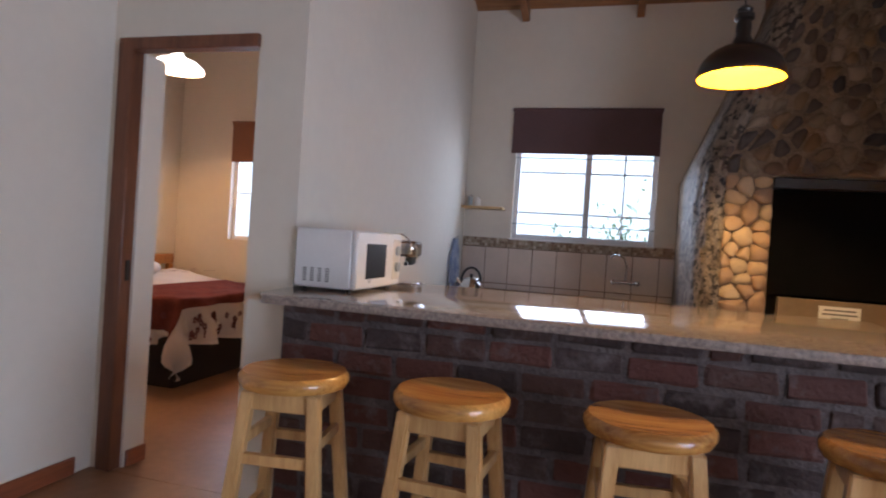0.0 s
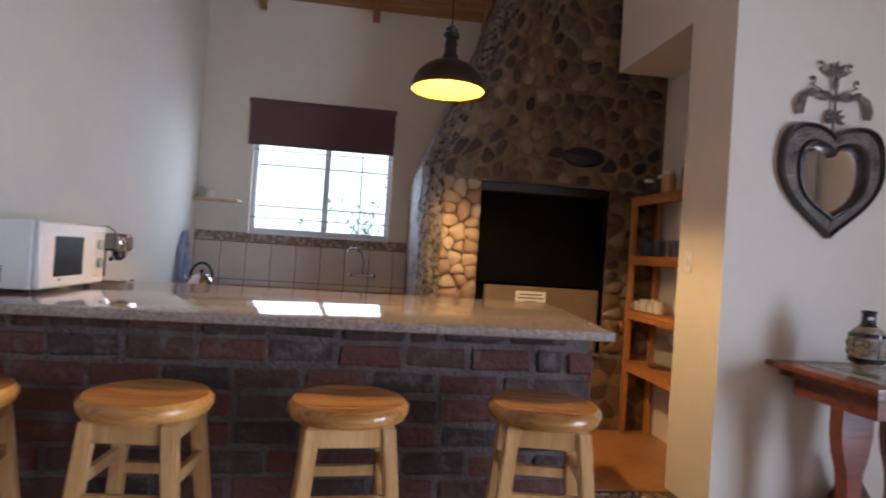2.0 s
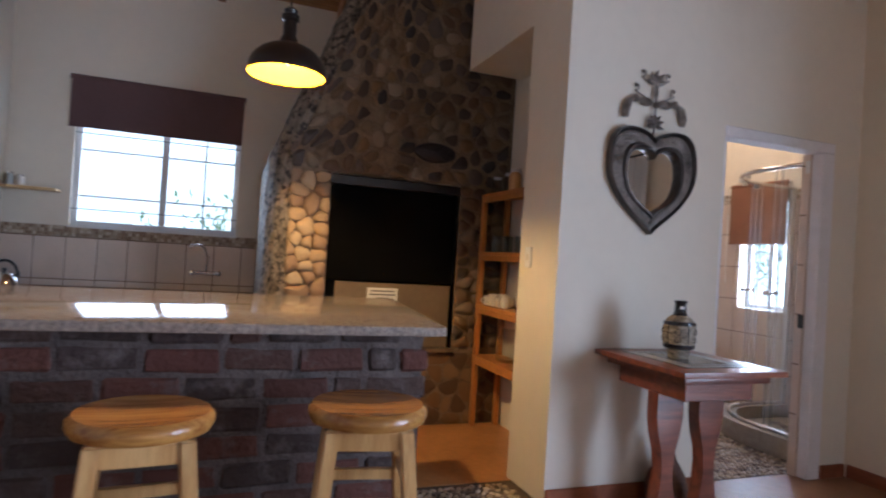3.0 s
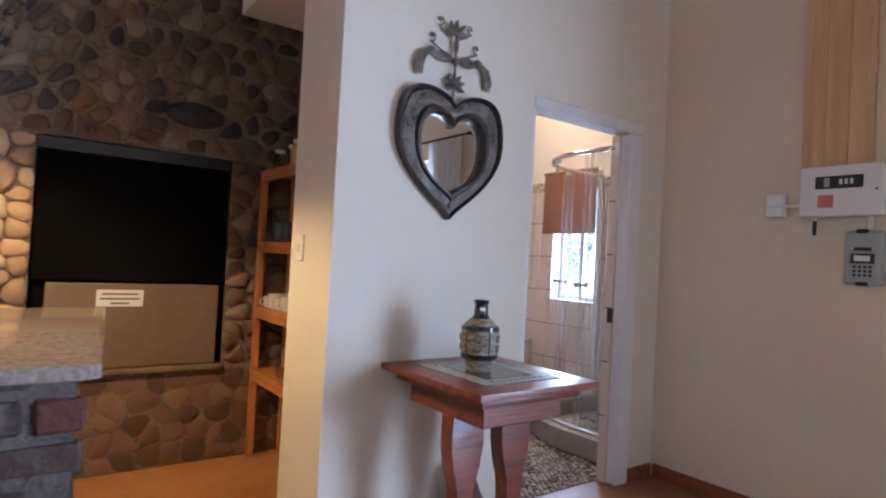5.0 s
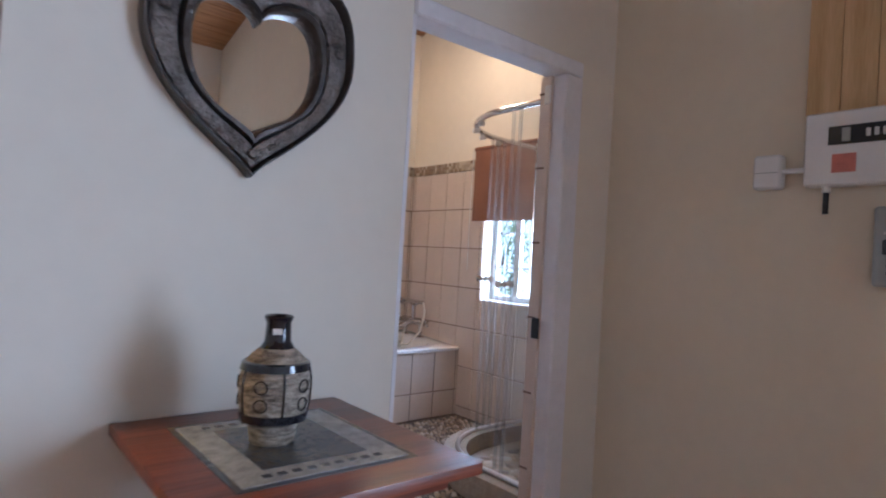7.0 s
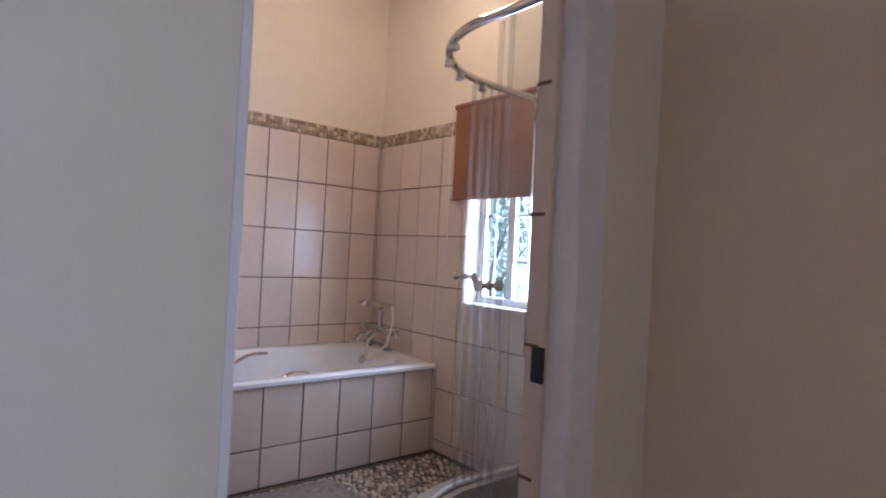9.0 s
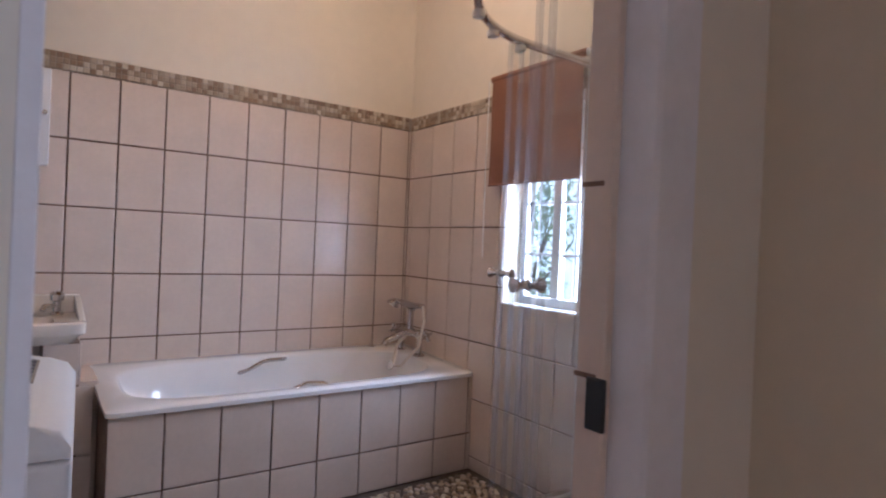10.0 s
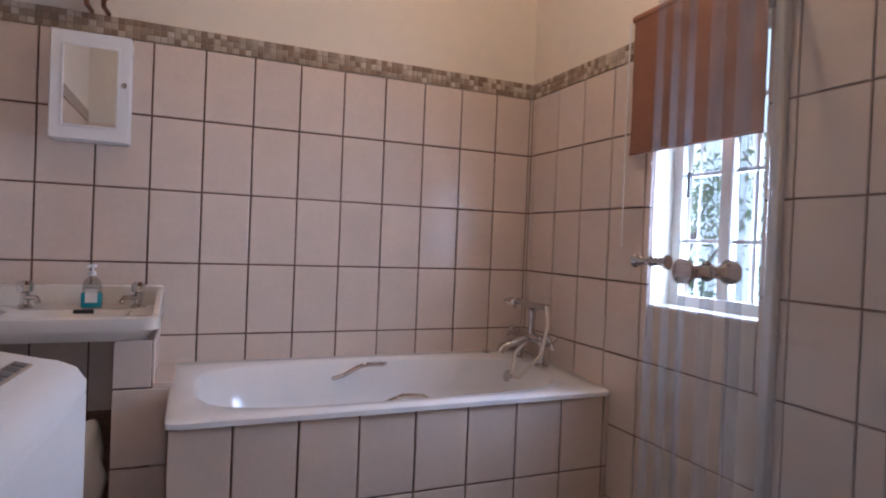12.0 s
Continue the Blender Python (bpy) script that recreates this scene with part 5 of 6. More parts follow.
for a in (20, 55, 90, 125, 160, 200, 340):
    part("lower_leaf", leaf(0, 0.300, 0.060, 0.016, a), M_IRON, hm)
for a in (50, 90, 130, 10, 170):
    part("top_leaf", leaf(0, 0.525, 0.07, 0.017, a), M_IRON, hm)
part("stem", tube([(HCX, HY - 0.015, HCZ + 0.225), (HCX, HY - 0.022, HCZ + 0.40), (HCX, HY - 0.018, HCZ + 0.55)], 0.006), M_IRON, hm)
part("bud", blob((HCX, HY - 0.022, HCZ + 0.475), (0.014, 0.012, 0.036)), M_IRON, hm)
part("boss", blob((HCX, HY - 0.025, HCZ + 0.405), (0.02, 0.014, 0.02)), M_IRON, hm)
for s in (-1, 1):
    part("swag", blob((HCX + s * 0.065, HY - 0.02, HCZ + 0.415), (0.048, 0.014, 0.026)), M_IRON, hm)
    part("knot", blob((HCX + s * 0.13, HY - 0.02, HCZ + 0.425), (0.024, 0.014, 0.022)), M_IRON, hm)
    part("drop", tube([(HCX + s * 0.14, HY - 0.018, HCZ + 0.425), (HCX + s * 0.175, HY - 0.02, HCZ + 0.40), (HCX + s * 0.192, HY - 0.02, HCZ + 0.35), (HCX + s * 0.188, HY - 0.018, HCZ + 0.315)], [0.012, 0.02, 0.022, 0.017], 10), M_IRON, hm)
    for bx, bz in ((0.125, 0.495), (0.085, 0.575)):
        pts = [(HCX + s * (bx + (0.006 + 0.0022 * k) * math.cos(k * 0.55)), HY - 0.012, HCZ + bz + (0.006 + 0.0022 * k) * math.sin(k * 0.55)) for k in range(10)]
        part("scroll", tube(pts, 0.0035, 6), M_IRON, hm)
        part("bead", blob((HCX + s * bx, HY - 0.014, HCZ + bz), (0.009, 0.009, 0.009), sub=1), M_IRON, hm)
        part("scroll_stem", tube([pts[-1], (HCX + s * bx * 0.6, HY - 0.014, HCZ + bz - 0.05), (HCX + s * 0.02, HY - 0.016, HCZ + 0.41 + (0.1 if bz > 0.55 else 0))], 0.0035, 6), M_IRON, hm)

# ---- side table with vase and jug ----
TX0, TX1, TY0, TY1, TZ = 3.07, 3.667, 1.85, 2.492, 0.803
tab = thing("side_table", (3.34, 2.1, 0), "red-brown wooden side table with a slate inset and shaped legs", "table")
part("tabletop", box(TX0, TX1, TY0, TY1, TZ - 0.026, TZ, 0.005, seg=2), M_MAHOG, tab)
part("moulding", box(TX0 + 0.05, TX1 - 0.05, TY0 + 0.05, TY1 - 0.04, TZ - 0.065, TZ - 0.026, 0.012, seg=2), M_MAHOG, tab)
part("apron", box(TX0 + 0.10, TX1 - 0.10, TY0 + 0.10, TY1 - 0.08, TZ - 0.15, TZ - 0.065, 0.004), M_MAHOG, tab)
inset = part("inset", box(TX0 + 0.115, TX1 - 0.115, TY0 + 0.115, TY1 - 0.115, TZ - 0.002, TZ + 0.003, 0.001), M_SLATEPALE, tab, "pale patterned slate border")
part("inset_edge", box(TX0 + 0.10, TX1 - 0.10, TY0 + 0.10, TY1 - 0.10, TZ - 0.004, TZ + 0.0012), M_SLATE, tab)
part("inset_centre", box(TX0 + 0.18, TX1 - 0.18, TY0 + 0.18, TY1 - 0.18, TZ + 0.001, TZ + 0.0045, 0.001), M_SLATE, tab, "dark slate centre")
for k in range(9):
    for y in (TY0 + 0.147, TY1 - 0.147):
        part("etched_mark", box(TX0 + 0.165 + 0.031 * k, TX0 + 0.183 + 0.031 * k, y - 0.008, y + 0.008, TZ + 0.0025, TZ + 0.0042), M_SLATE, tab)
legp = [(0.078, TZ - 0.145), (0.077, 0.54), (0.066, 0.46), (0.040, 0.38), (0.029, 0.31), (0.031, 0.24), (0.050, 0.15), (0.072, 0.08), (0.082, 0.035), (0.082, 0.0)]
for cx in (3.236, 3.485):
    outline = [(w, z) for w, z in legp] + [(-w, z) for w, z in reversed(legp)]
    part("leg", prism(outline, -0.035, 0.035, bevel=0.004, frame_m=Matrix.Translation((cx, 2.14, 0)) @ pose(0, 0, 0, 90, 0, 0)), M_MAHOG, tab)
    part("foot", box(cx - 0.055, cx + 0.055, 1.98, 2.25, 0.0, 0.035, 0.006), M_MAHOG, tab)
vx, vy, vz = 3.335, 2.185, TZ + 0.0045
vase = thing("vase", (vx, vy, vz), "carved pale clay vase with glossy black neck and bands", "vase")
part("body", lathe([(0, 0), (0.040, 0), (0.043, 0.004), (0.050, 0.045), (0.063, 0.052), (0.068, 0.09), (0.069, 0.13), (0.064, 0.165), (0.048, 0.185), (0.034, 0.198)], (vx, vy, vz), 40), M_VASEPALE, vase, "carved pale clay body")
part("neck", lathe([(0.034, 0.197), (0.026, 0.212), (0.024, 0.25), (0.029, 0.262), (0.027, 0.266), (0.02, 0.262), (0.018, 0.2)], (vx, vy, vz), 32), M_VASEDARK, vase, "glossy black neck")
part("sticker", prism([(-0.009, 0.228), (0.009, 0.228), (0.009, 0.240), (-0.009, 0.240)], 0.0, 0.0012, frame_m=Matrix.Translation((vx - 0.012, vy - 0.0235, vz)) @ pose(0, 0, 0, 90, 0, -28)), M_LABEL, vase, "tiny white price sticker")
part("band", lathe([(0.052, 0.042), (0.066, 0.05), (0.0675, 0.066), (0.060, 0.068)], (vx, vy, vz), 40), M_VASEDARK, vase)
part("band", lathe([(0.064, 0.153), (0.0695, 0.155), (0.066, 0.170), (0.060, 0.172)], (vx, vy, vz), 40), M_VASEDARK, vase)
for k in range(5):
    a = radians(72 * k - 100)
    part("rib", tube([(vx + r * math.cos(a), vy + r * math.sin(a), vz + h) for r, h in ((0.0655, 0.066), (0.069, 0.09), (0.0698, 0.13), (0.0665, 0.155))], 0.0022, 6), M_VASEDARK, vase)
    b = a + 0.63
    tx = Vector((-math.sin(b), math.cos(b), 0))
    for up, rr in ((0.089, 0.0685), (0.126, 0.0698)):
        cc = Vector((vx + rr * math.cos(b), vy + rr * math.sin(b), vz + up))
        part("carved_ring", tube([cc + 0.013 * (math.cos(q) * tx + math.sin(q) * Vector((0, 0, 1))) for q in [k2 * 0.524 for k2 in range(13)]], 0.0016, 5), M_VASEDARK, vase)
vase.scale = (1.12, 1.12, 1.05)
jug = thing("floor_jug", (3.47, 2.365, 0), "dark brown woven jug on the floor under the side table", "jug")
part("body", lathe([(0, 0), (0.085, 0), (0.105, 0.04), (0.11, 0.10), (0.09, 0.17), (0.05, 0.24), (0.028, 0.30), (0.024, 0.33), (0.03, 0.345), (0.022, 0.345)], (3.47, 2.365, 0), 32), M_JUG, jug)
part("loop_handle", tube([(3.47 + 0.03 * math.cos(a), 2.36, 0.335 + 0.035 * math.sin(a)) for a in [math.pi * k / 8 for k in range(9)]], 0.006), M_BLACK, jug)

# ---- bathroom: tub ----
UX0, UX1, UY0, UY1, UZ = 4.155, BX1 - 0.012, 4.43, BY1 - 0.012, 0.537
tub = thing("bathtub", (5.0, 4.8, 0), "white built-in bathtub with chrome grips behind a tiled panel", "bathtub")
bm = bmesh.new()


def oval(cx, cy, hx, hy, z, n=48, p=3.2, skew=0.0):
    pts = []
    for i in range(n):
        a = 2 * math.pi * i / n
        c, s = math.cos(a), math.sin(a)
        x = cx + hx * math.copysign(abs(c) ** (2 / p), c) + skew
        pts.append((x, cy + hy * math.copysign(abs(s) ** (2 / p), s), z))
    return pts


cx, cy, hx, hy = (UX0 + UX1) / 2, (UY0 + UY1) / 2, (UX1 - UX0) / 2, (UY1 - UY0) / 2
levels = [oval(cx, cy, hx, hy, UZ - 0.024, p=40), oval(cx, cy, hx, hy, UZ - 0.006, p=40), oval(cx, cy, hx - 0.008, hy - 0.008, UZ, p=30),
          oval(cx - 0.02, cy, hx - 0.10, hy - 0.075, UZ - 0.002, p=4), oval(cx - 0.02, cy, hx - 0.115, hy - 0.09, UZ - 0.012, p=3.6),
          oval(cx - 0.01, cy, hx - 0.16, hy - 0.11, UZ - 0.15, p=3.2), oval(cx + 0.03, cy, hx - 0.26, hy - 0.14, UZ - 0.33, p=2.8), oval(cx + 0.04, cy, hx - 0.34, hy - 0.19, UZ - 0.38, p=2.5)]
RISE = 0.042                               # the rim climbs a little towards the wall
rings = [[bm.verts.new((p[0], p[1], p[2] + RISE * (p[1] - UY0) / (UY1 - UY0))) for p in l] for l in levels]
for a, b in zip(rings, rings[1:]):
    for i in range(48):
        bm.faces.new((a[i], a[(i + 1) % 48], b[(i + 1) % 48], b[i]))
bm.faces.new(rings[-1])
part("shell", bm, M_TUB, tub, smooth=50)
part("side_panel", box(UX0 + 0.008, UX1, UY0 + 0.022, UY0 + 0.05, 0.0, UZ - 0.025), M_GROUT, tub, "dark grouted panel")
part("end_panel", box(UX0 + 0.02, UX0 + 0.04, UY0 + 0.05, UY1, 0.0, UZ - 0.025), M_GROUT, tub)
part("grip", tube([(4.835, 5.10, 0.492), (4.85, 5.075, 0.500), (4.885, 5.068, 0.512), (4.955, 5.066, 0.548), (5.00, 5.066, 0.556), (5.07, 5.070, 0.554), (5.092, 5.10, 0.550)], 0.011, 10), M_CHROME, tub, "chrome grip")
part("grip", tube([(4.90, 4.515, UZ - 0.045), (4.92, 4.54, UZ - 0.018), (4.99, 4.545, UZ + 0.004), (5.07, 4.545, UZ - 0.002), (5.12, 4.515, UZ - 0.03)], 0.011, 10), M_CHROME, tub, "chrome grip")
part("plug_knob", lathe([(0.022, 0), (0.022, 0.006), (0.012, 0.01), (0, 0.012)], (5.66, UY1 - 0.04, UZ + 0.038), 16), M_CHROME, tub)

mixer = thing("bath_mixer", (5.80, 4.93, UZ + 0.026), "old-fashioned chrome bath mixer with a hand shower on a cradle", "tap")
X, Y, Z = 5.80, 4.93, UZ + 0.026
for dy in (-0.09, 0.09):
    part("pillar", lathe([(0.03, 0), (0.028, 0.008), (0.013, 0.014), (0.012, 0.09), (0.02, 0.10), (0.02, 0.13), (0.011, 0.14), (0, 0.142)], (X, Y + dy, Z), 18), M_CHROME, mixer)
    for a in (0, 90):
        d = Vector((math.cos(radians(a + 30)), 0, math.sin(radians(a + 30)))) * 0.034
        c = Vector((X, Y + dy * 1.65, Z + 0.115))
        part("cross_handle", tube([c - d, c + d], 0.010, 8), M_CHROME, mixer)
    part("valve", tube([(X, Y + dy, Z + 0.115), (X, Y + dy * 1.7, Z + 0.115)], 0.019, 10), M_CHROME, mixer)
part("bridge", tube([(X, Y - 0.09, Z + 0.115), (X, Y + 0.09, Z + 0.115)], 0.023, 12), M_CHROME, mixer)
part("spout", tube([(X, Y, Z + 0.115), (X - 0.07, Y, Z + 0.10), (X - 0.13, Y, Z + 0.075), (X - 0.14, Y, Z + 0.05)], 0.018, 10), M_CHROME, mixer)
part("riser", tube([(X, Y, Z + 0.12), (X, Y, Z + 0.24)], 0.015, 10), M_CHROME, mixer)
part("cradle", tube([(X, Y - 0.045, Z + 0.255), (X, Y - 0.02, Z + 0.24), (X, Y + 0.02, Z + 0.24), (X, Y + 0.045, Z + 0.255)], 0.007, 8), M_CHROME, mixer)
part("hand_shower", tube([(X, Y - 0.11, Z + 0.27), (X, Y, Z + 0.262), (X - 0.01, Y + 0.11, Z + 0.275)], [0.013, 0.020, 0.015], 10), M_CHROME, mixer)
part("rose", lathe([(0.012, 0), (0.034, 0.03), (0.034, 0.04), (0, 0.042)], (X - 0.012, Y + 0.125, Z + 0.285), 18, axis=(-0.5, 0.3, -0.8)), M_CHROME, mixer)
part("hose", tube([(X, Y - 0.11, Z + 0.27), (X - 0.02, Y - 0.16, Z + 0.20), (X - 0.04, Y - 0.15, Z + 0.06), (X - 0.09, Y - 0.08, Z - 0.05), (X - 0.10, Y - 0.02, Z - 0.06), (X - 0.07, Y, Z + 0.05), (X - 0.02, Y, Z + 0.10)], 0.007, 8), M_PORCELAIN, mixer, "pale shower hose")
part("overflow", lathe([(0.028, 0), (0.026, 0.006), (0, 0.008)], (X - 0.10, Y, Z - 0.06), 18, axis=(-1, 0, 0.3)), M_CHROME, mixer)

mixer.scale = (1.25, 1.15, 1.08)

# ---- bathroom: basin ----
basin = thing("wash_basin", (3.82, 4.98, 0.8), "cream porcelain wash basin resting on a tiled pier", "basin")
bm = bmesh.new()
bx, by, bhx, bhy = 3.80, 4.97, 0.315, 0.215
lv = [oval(bx, by + 0.01, bhx - 0.04, bhy - 0.03, 0.742, p=9), oval(bx, by, bhx - 0.02, bhy - 0.008, 0.777, p=12), oval(bx, by, bhx, bhy, 0.787, p=14), oval(bx, by, bhx, bhy, 0.827, p=14), oval(bx, by, bhx - 0.012, bhy - 0.012, 0.835, p=14),
      oval(bx, by, bhx - 0.03, bhy - 0.03, 0.830, p=8), oval(bx, by - 0.035, bhx - 0.11, bhy - 0.075, 0.824, p=4), oval(bx, by - 0.035, bhx - 0.13, bhy - 0.09, 0.797, p=3.4), oval(bx, by - 0.03, bhx - 0.2, bhy - 0.13, 0.747, p=2.6)]
rings = [[bm.verts.new(p) for p in l] for l in lv]
for a, b in zip(rings, rings[1:]):
    for i in range(48):
        bm.faces.new((a[i], a[(i + 1) % 48], b[(i + 1) % 48], b[i]))
bm.faces.new(rings[-1])
bm.faces.new(list(reversed(rings[0])))
part("bowl", bm, M_PORCELAIN, basin, smooth=45)
part("splash_rim", box(3.49, 4.11, 5.160, 5.187, 0.825, 0.915, 0.006), M_PORCELAIN, basin)
for x in (3.487, 4.088):
    part("side_rim", prism([(4.80, 0.825), (5.162, 0.825), (5.162, 0.908), (5.10, 0.905), (4.86, 0.845)], 0.0, 0.024, bevel=0.004, frame_m=Matrix(((0, 0, 1, x), (1, 0, 0, 0), (0, 1, 0, 0), (0, 0, 0, 1)))), M_PORCELAIN, basin)
part("overflow_slot", box(3.80, 3.87, 5.035, 5.045, 0.812, 0.828, 0.002), M_BLACK, basin)
for x in (3.63, 4.02):
    t = thing("basin_tap", (x, 5.10, 0.829), "short chrome pillar tap on the basin", "tap", "basin taps")
    part("body", lathe([(0.022, 0), (0.020, 0.006), (0.012, 0.012), (0.012, 0.045), (0.02, 0.05), (0.022, 0.07), (0.014, 0.08), (0, 0.082)], (x, 5.10, 0.829), 18), M_CHROME, t)
    part("nozzle", tube([(x, 5.10, 0.861), (x + (0.035 if x < 3.8 else -0.035), 5.06, 0.863), (x + (0.042 if x < 3.8 else -0.042), 5.05, 0.849)], 0.008, 10), M_CHROME, t)
    t.scale = (1.35, 1.35, 1.3)
sb = thing("soap_bottle", (3.855, 5.09, 0.829), "clear pump bottle half full of teal liquid soap", "bottle")
part("soap", box(3.818, 3.892, 5.070, 5.113, 0.830, 0.892, 0.010, seg=2), M_TEALGLASS, sb, "teal liquid soap")
part("bottle_wall", lathe([(0.034, 0), (0.034, 0.03), (0.026, 0.05), (0.013, 0.06), (0.013, 0.066)], (3.855, 5.09, 0.892), 20), M_JAR, sb)
part("label_patch", box(3.834, 3.876, 5.067, 5.0685, 0.852, 0.905), M_LABEL, sb)
part("pump", lathe([(0.013, 0), (0.013, 0.018), (0.005, 0.02), (0.005, 0.035), (0.015, 0.036), (0.015, 0.046), (0, 0.047)], (3.855, 5.09, 0.956), 14), M_WHITE, sb)
part("pump_nozzle", tube([(3.855, 5.09, 0.996), (3.835, 5.065, 0.992)], 0.005, 8), M_WHITE, sb)
pier = thing("basin_pier", (4.03, 5.0, 0), "tiled pier and ledge carrying the basin beside the tub", "pier")
part("core", box(3.965, 4.095, 4.815, BY1 - 0.012, 0.0, 0.742), M_GROUT, pier, "dark grout")
part("ledge", box(4.096, UX0 + 0.015, 4.835, BY1 - 0.012, 0.0, 0.575, 0.003), M_TILE, pier, "pale tiled ledge")
for z0, z1 in ((0.0, 0.266), (0.274, 0.559), (0.567, 0.740)):
    part("tile", box(3.967, 4.150 if z1 < 0.57 else 4.093, 4.806, 4.816, z0, z1, 0.0015), M_TILE, pier)
for z0, z1 in ((0.579, 0.740),):
    part("tile", box(4.094, 4.102, 4.82, BY1 - 0.014, z0, z1, 0.0015), M_TILE, pier)

cab = thing("mirror_cabinet", (3.825, 5.13, 1.49), "small white mirror cabinet on the tiled wall", "cabinet")
part("body", box(3.69, 3.965, 5.10, BY1 - 0.012, 1.495, 1.915, 0.004), M_WHITE, cab)
cd = part("door", box(3.688, 3.967, 5.082, 5.098, 1.493, 1.917, 0.004), M_WHITE, cab)
part("mirror_glass", box(3.735, 3.92, 5.0795, 5.083, 1.55, 1.86), M_MIRROR, cd, "mirror glass")
for x0, x1, z0, z1 in ((3.727, 3.736, 1.542, 1.868), (3.919, 3.928, 1.542, 1.868), (3.736, 3.919, 1.542, 1.551), (3.736, 3.919, 1.859, 1.868)):
    part("bead", box(x0, x1, 5.076, 5.083, z0, z1, 0.002), M_WHITE, cd)
part("knob", lathe([(0.006, 0), (0.006, 0.01), (0.011, 0.014), (0, 0.022)], (3.945, 5.082, 1.72), 14, axis=(0, -1, 0)), M_CHROME, cd)

gey = thing("water_heater", (3.75, 5.1, 2.1), "dark gas water heater with copper pipes on the wall", "water heater")
part("case", box(3.57, 3.90, 5.0, BY1 - 0.002, 2.115, 2.65, 0.012), M_BLACKMETAL, gey)
for x in (3.80, 3.86):
    part("valve", lathe([(0.014, 0), (0.02, -0.02), (0.012, -0.035), (0.016, -0.055), (0, -0.058)], (x, 5.10, 2.115), 14), M_DARKFRAME, gey)
    part("pipe", tube([(x, 5.10, 2.06), (x, 5.11, 2.035), (x + 0.01, 5.18, 2.03)], 0.009, 8), M_DARKFRAME, gey)
part("flex_pipe", tube([(3.70, 5.10, 2.115), (3.70, 5.11, 2.07), (3.66, 5.13, 2.05), (3.60, 5.15, 2.045)], 0.010, 8), M_BLACK, gey)

# ---- bathroom: washing machine ----
WX0, WX1, WY0, WY1, WZ = 3.53, 4.025, 3.22, 3.90, 0.86
wm = thing("washing_machine", (3.75, 3.62, 0), "white top-loading washing machine with a grey button panel", "washing machine")
part("body", box(WX0, WX1, WY0, WY1, 0.02, WZ - 0.07, 0.014, seg=3), M_WHITE, wm)
part("top_cover", prism([(WX0, WZ - 0.068), (WX1, WZ - 0.068), (WX1, WZ - 0.045), (WX1 - 0.02, WZ - 0.015), (WX1 - 0.06, WZ - 0.002), (WX1 - 0.19, WZ + 0.028), (WX0, WZ + 0.028)], WY0, WY1, bevel=0.012, frame_m=Matrix(((1, 0, 0, 0), (0, 0, 1, 0), (0, 1, 0, 0), (0, 0, 0, 1)))), M_WHITE, wm)
part("lid", box(WX0 + 0.03, WX1 - 0.205, WY0 + 0.03, WY1 - 0.03, WZ + 0.026, WZ + 0.038, 0.008, seg=2), M_WHITE, wm)
sl = Matrix.Translation((WX1 - 0.125, (WY0 + WY1) / 2, WZ + 0.0145)) @ pose(0, 0, 0, 0, math.degrees(math.atan2(0.03, 0.13)), 0)


def on_slope(x0, x1, y0, y1, h):
    b = box(x0, x1, y0, y1, -0.002, h, 0.001)
    bmesh.ops.transform(b, matrix=sl, verts=b.verts[:])
    return b


part("button_strip", on_slope(0.01, 0.045, 0.0, 0.26, 0.002), M_MOSAICGROUT, wm, "taupe button strip")
for k in range(6):
    part("button", on_slope(0.016, 0.039, 0.01 + 0.042 * k, 0.038 + 0.042 * k, 0.005), M_INK, wm)
part("display_panel", on_slope(-0.035, -0.008, 0.08, 0.12, 0.003), M_BLACK, wm, "small dark display")
for k in range(3):
    part("text_line", on_slope(-0.04 + 0.012 * k, -0.034 + 0.012 * k, 0.15, 0.22, 0.0022), M_GREYPL, wm)
for x in (WX0 + 0.05, WX1 - 0.05):
    for y in (WY0 + 0.05, WY1 - 0.05):
        part("foot", lathe([(0.02, 0), (0.02, 0.025), (0, 0.025)], (x, y, -0.001), 12), M_BLACK, wm)
wm.matrix_basis = pose(3.725, 3.62, 0, 0, 0, -4)

# ---- bathroom: shower ----
SR, SCX, SCY, SEY, SEX = 0.55, 5.50, 3.13, 3.68, 4.95


def shower_line(off=0.0, n=18, y_end=BY0):
    r = SR + off
    pts = [(BX1 - 0.014, SCY + r)]
    for k in range(n + 1):
        a = radians(90 + 90 * k / n)
        pts.append((SCX + r * math.cos(a), SCY + r * math.sin(a)))
    pts.append((SCX - r, y_end))
    return pts


shower = thing("shower_enclosure", (5.4, 3.1, 0), "curved glass corner shower with chrome rails on a low kerb", "shower")
outer, inner = shower_line(0.075), shower_line(-0.045)
part("kerb", prism(outer + list(reversed(inner)), 0.0, 0.125, bevel=0.006), M_MOSAICGROUT, shower, "mosaic-faced kerb")
part("kerb_cap", prism(shower_line(0.082) + list(reversed(shower_line(-0.05))), 0.126, 0.14, bevel=0.005), M_MOSAICGROUT, shower)
part("tray", prism(shower_line(-0.05) + [(BX1 - 0.014, BY0)], 0.0, 0.035), M_MOSAICGROUT, shower, "pale pebble tray")
line = shower_line(0)
part("top_rail", tube([(x, y, 2.03) for x, y in line], 0.017, 10), M_CHROME, shower, "chrome top rail")
part("bottom_rail", tube([(x, y, 0.152) for x, y in line], 0.013, 8), M_ALU, shower)


def glass_run(pts, off=0.0):
    bm = bmesh.new()
    a = [(bm.verts.new((x, y, 0.165)), bm.verts.new((x, y, 2.015))) for x, y in pts]
    for (p, q), (r, s) in zip(a, a[1:]):
        bm.faces.new((p, r, s, q))
    return bm


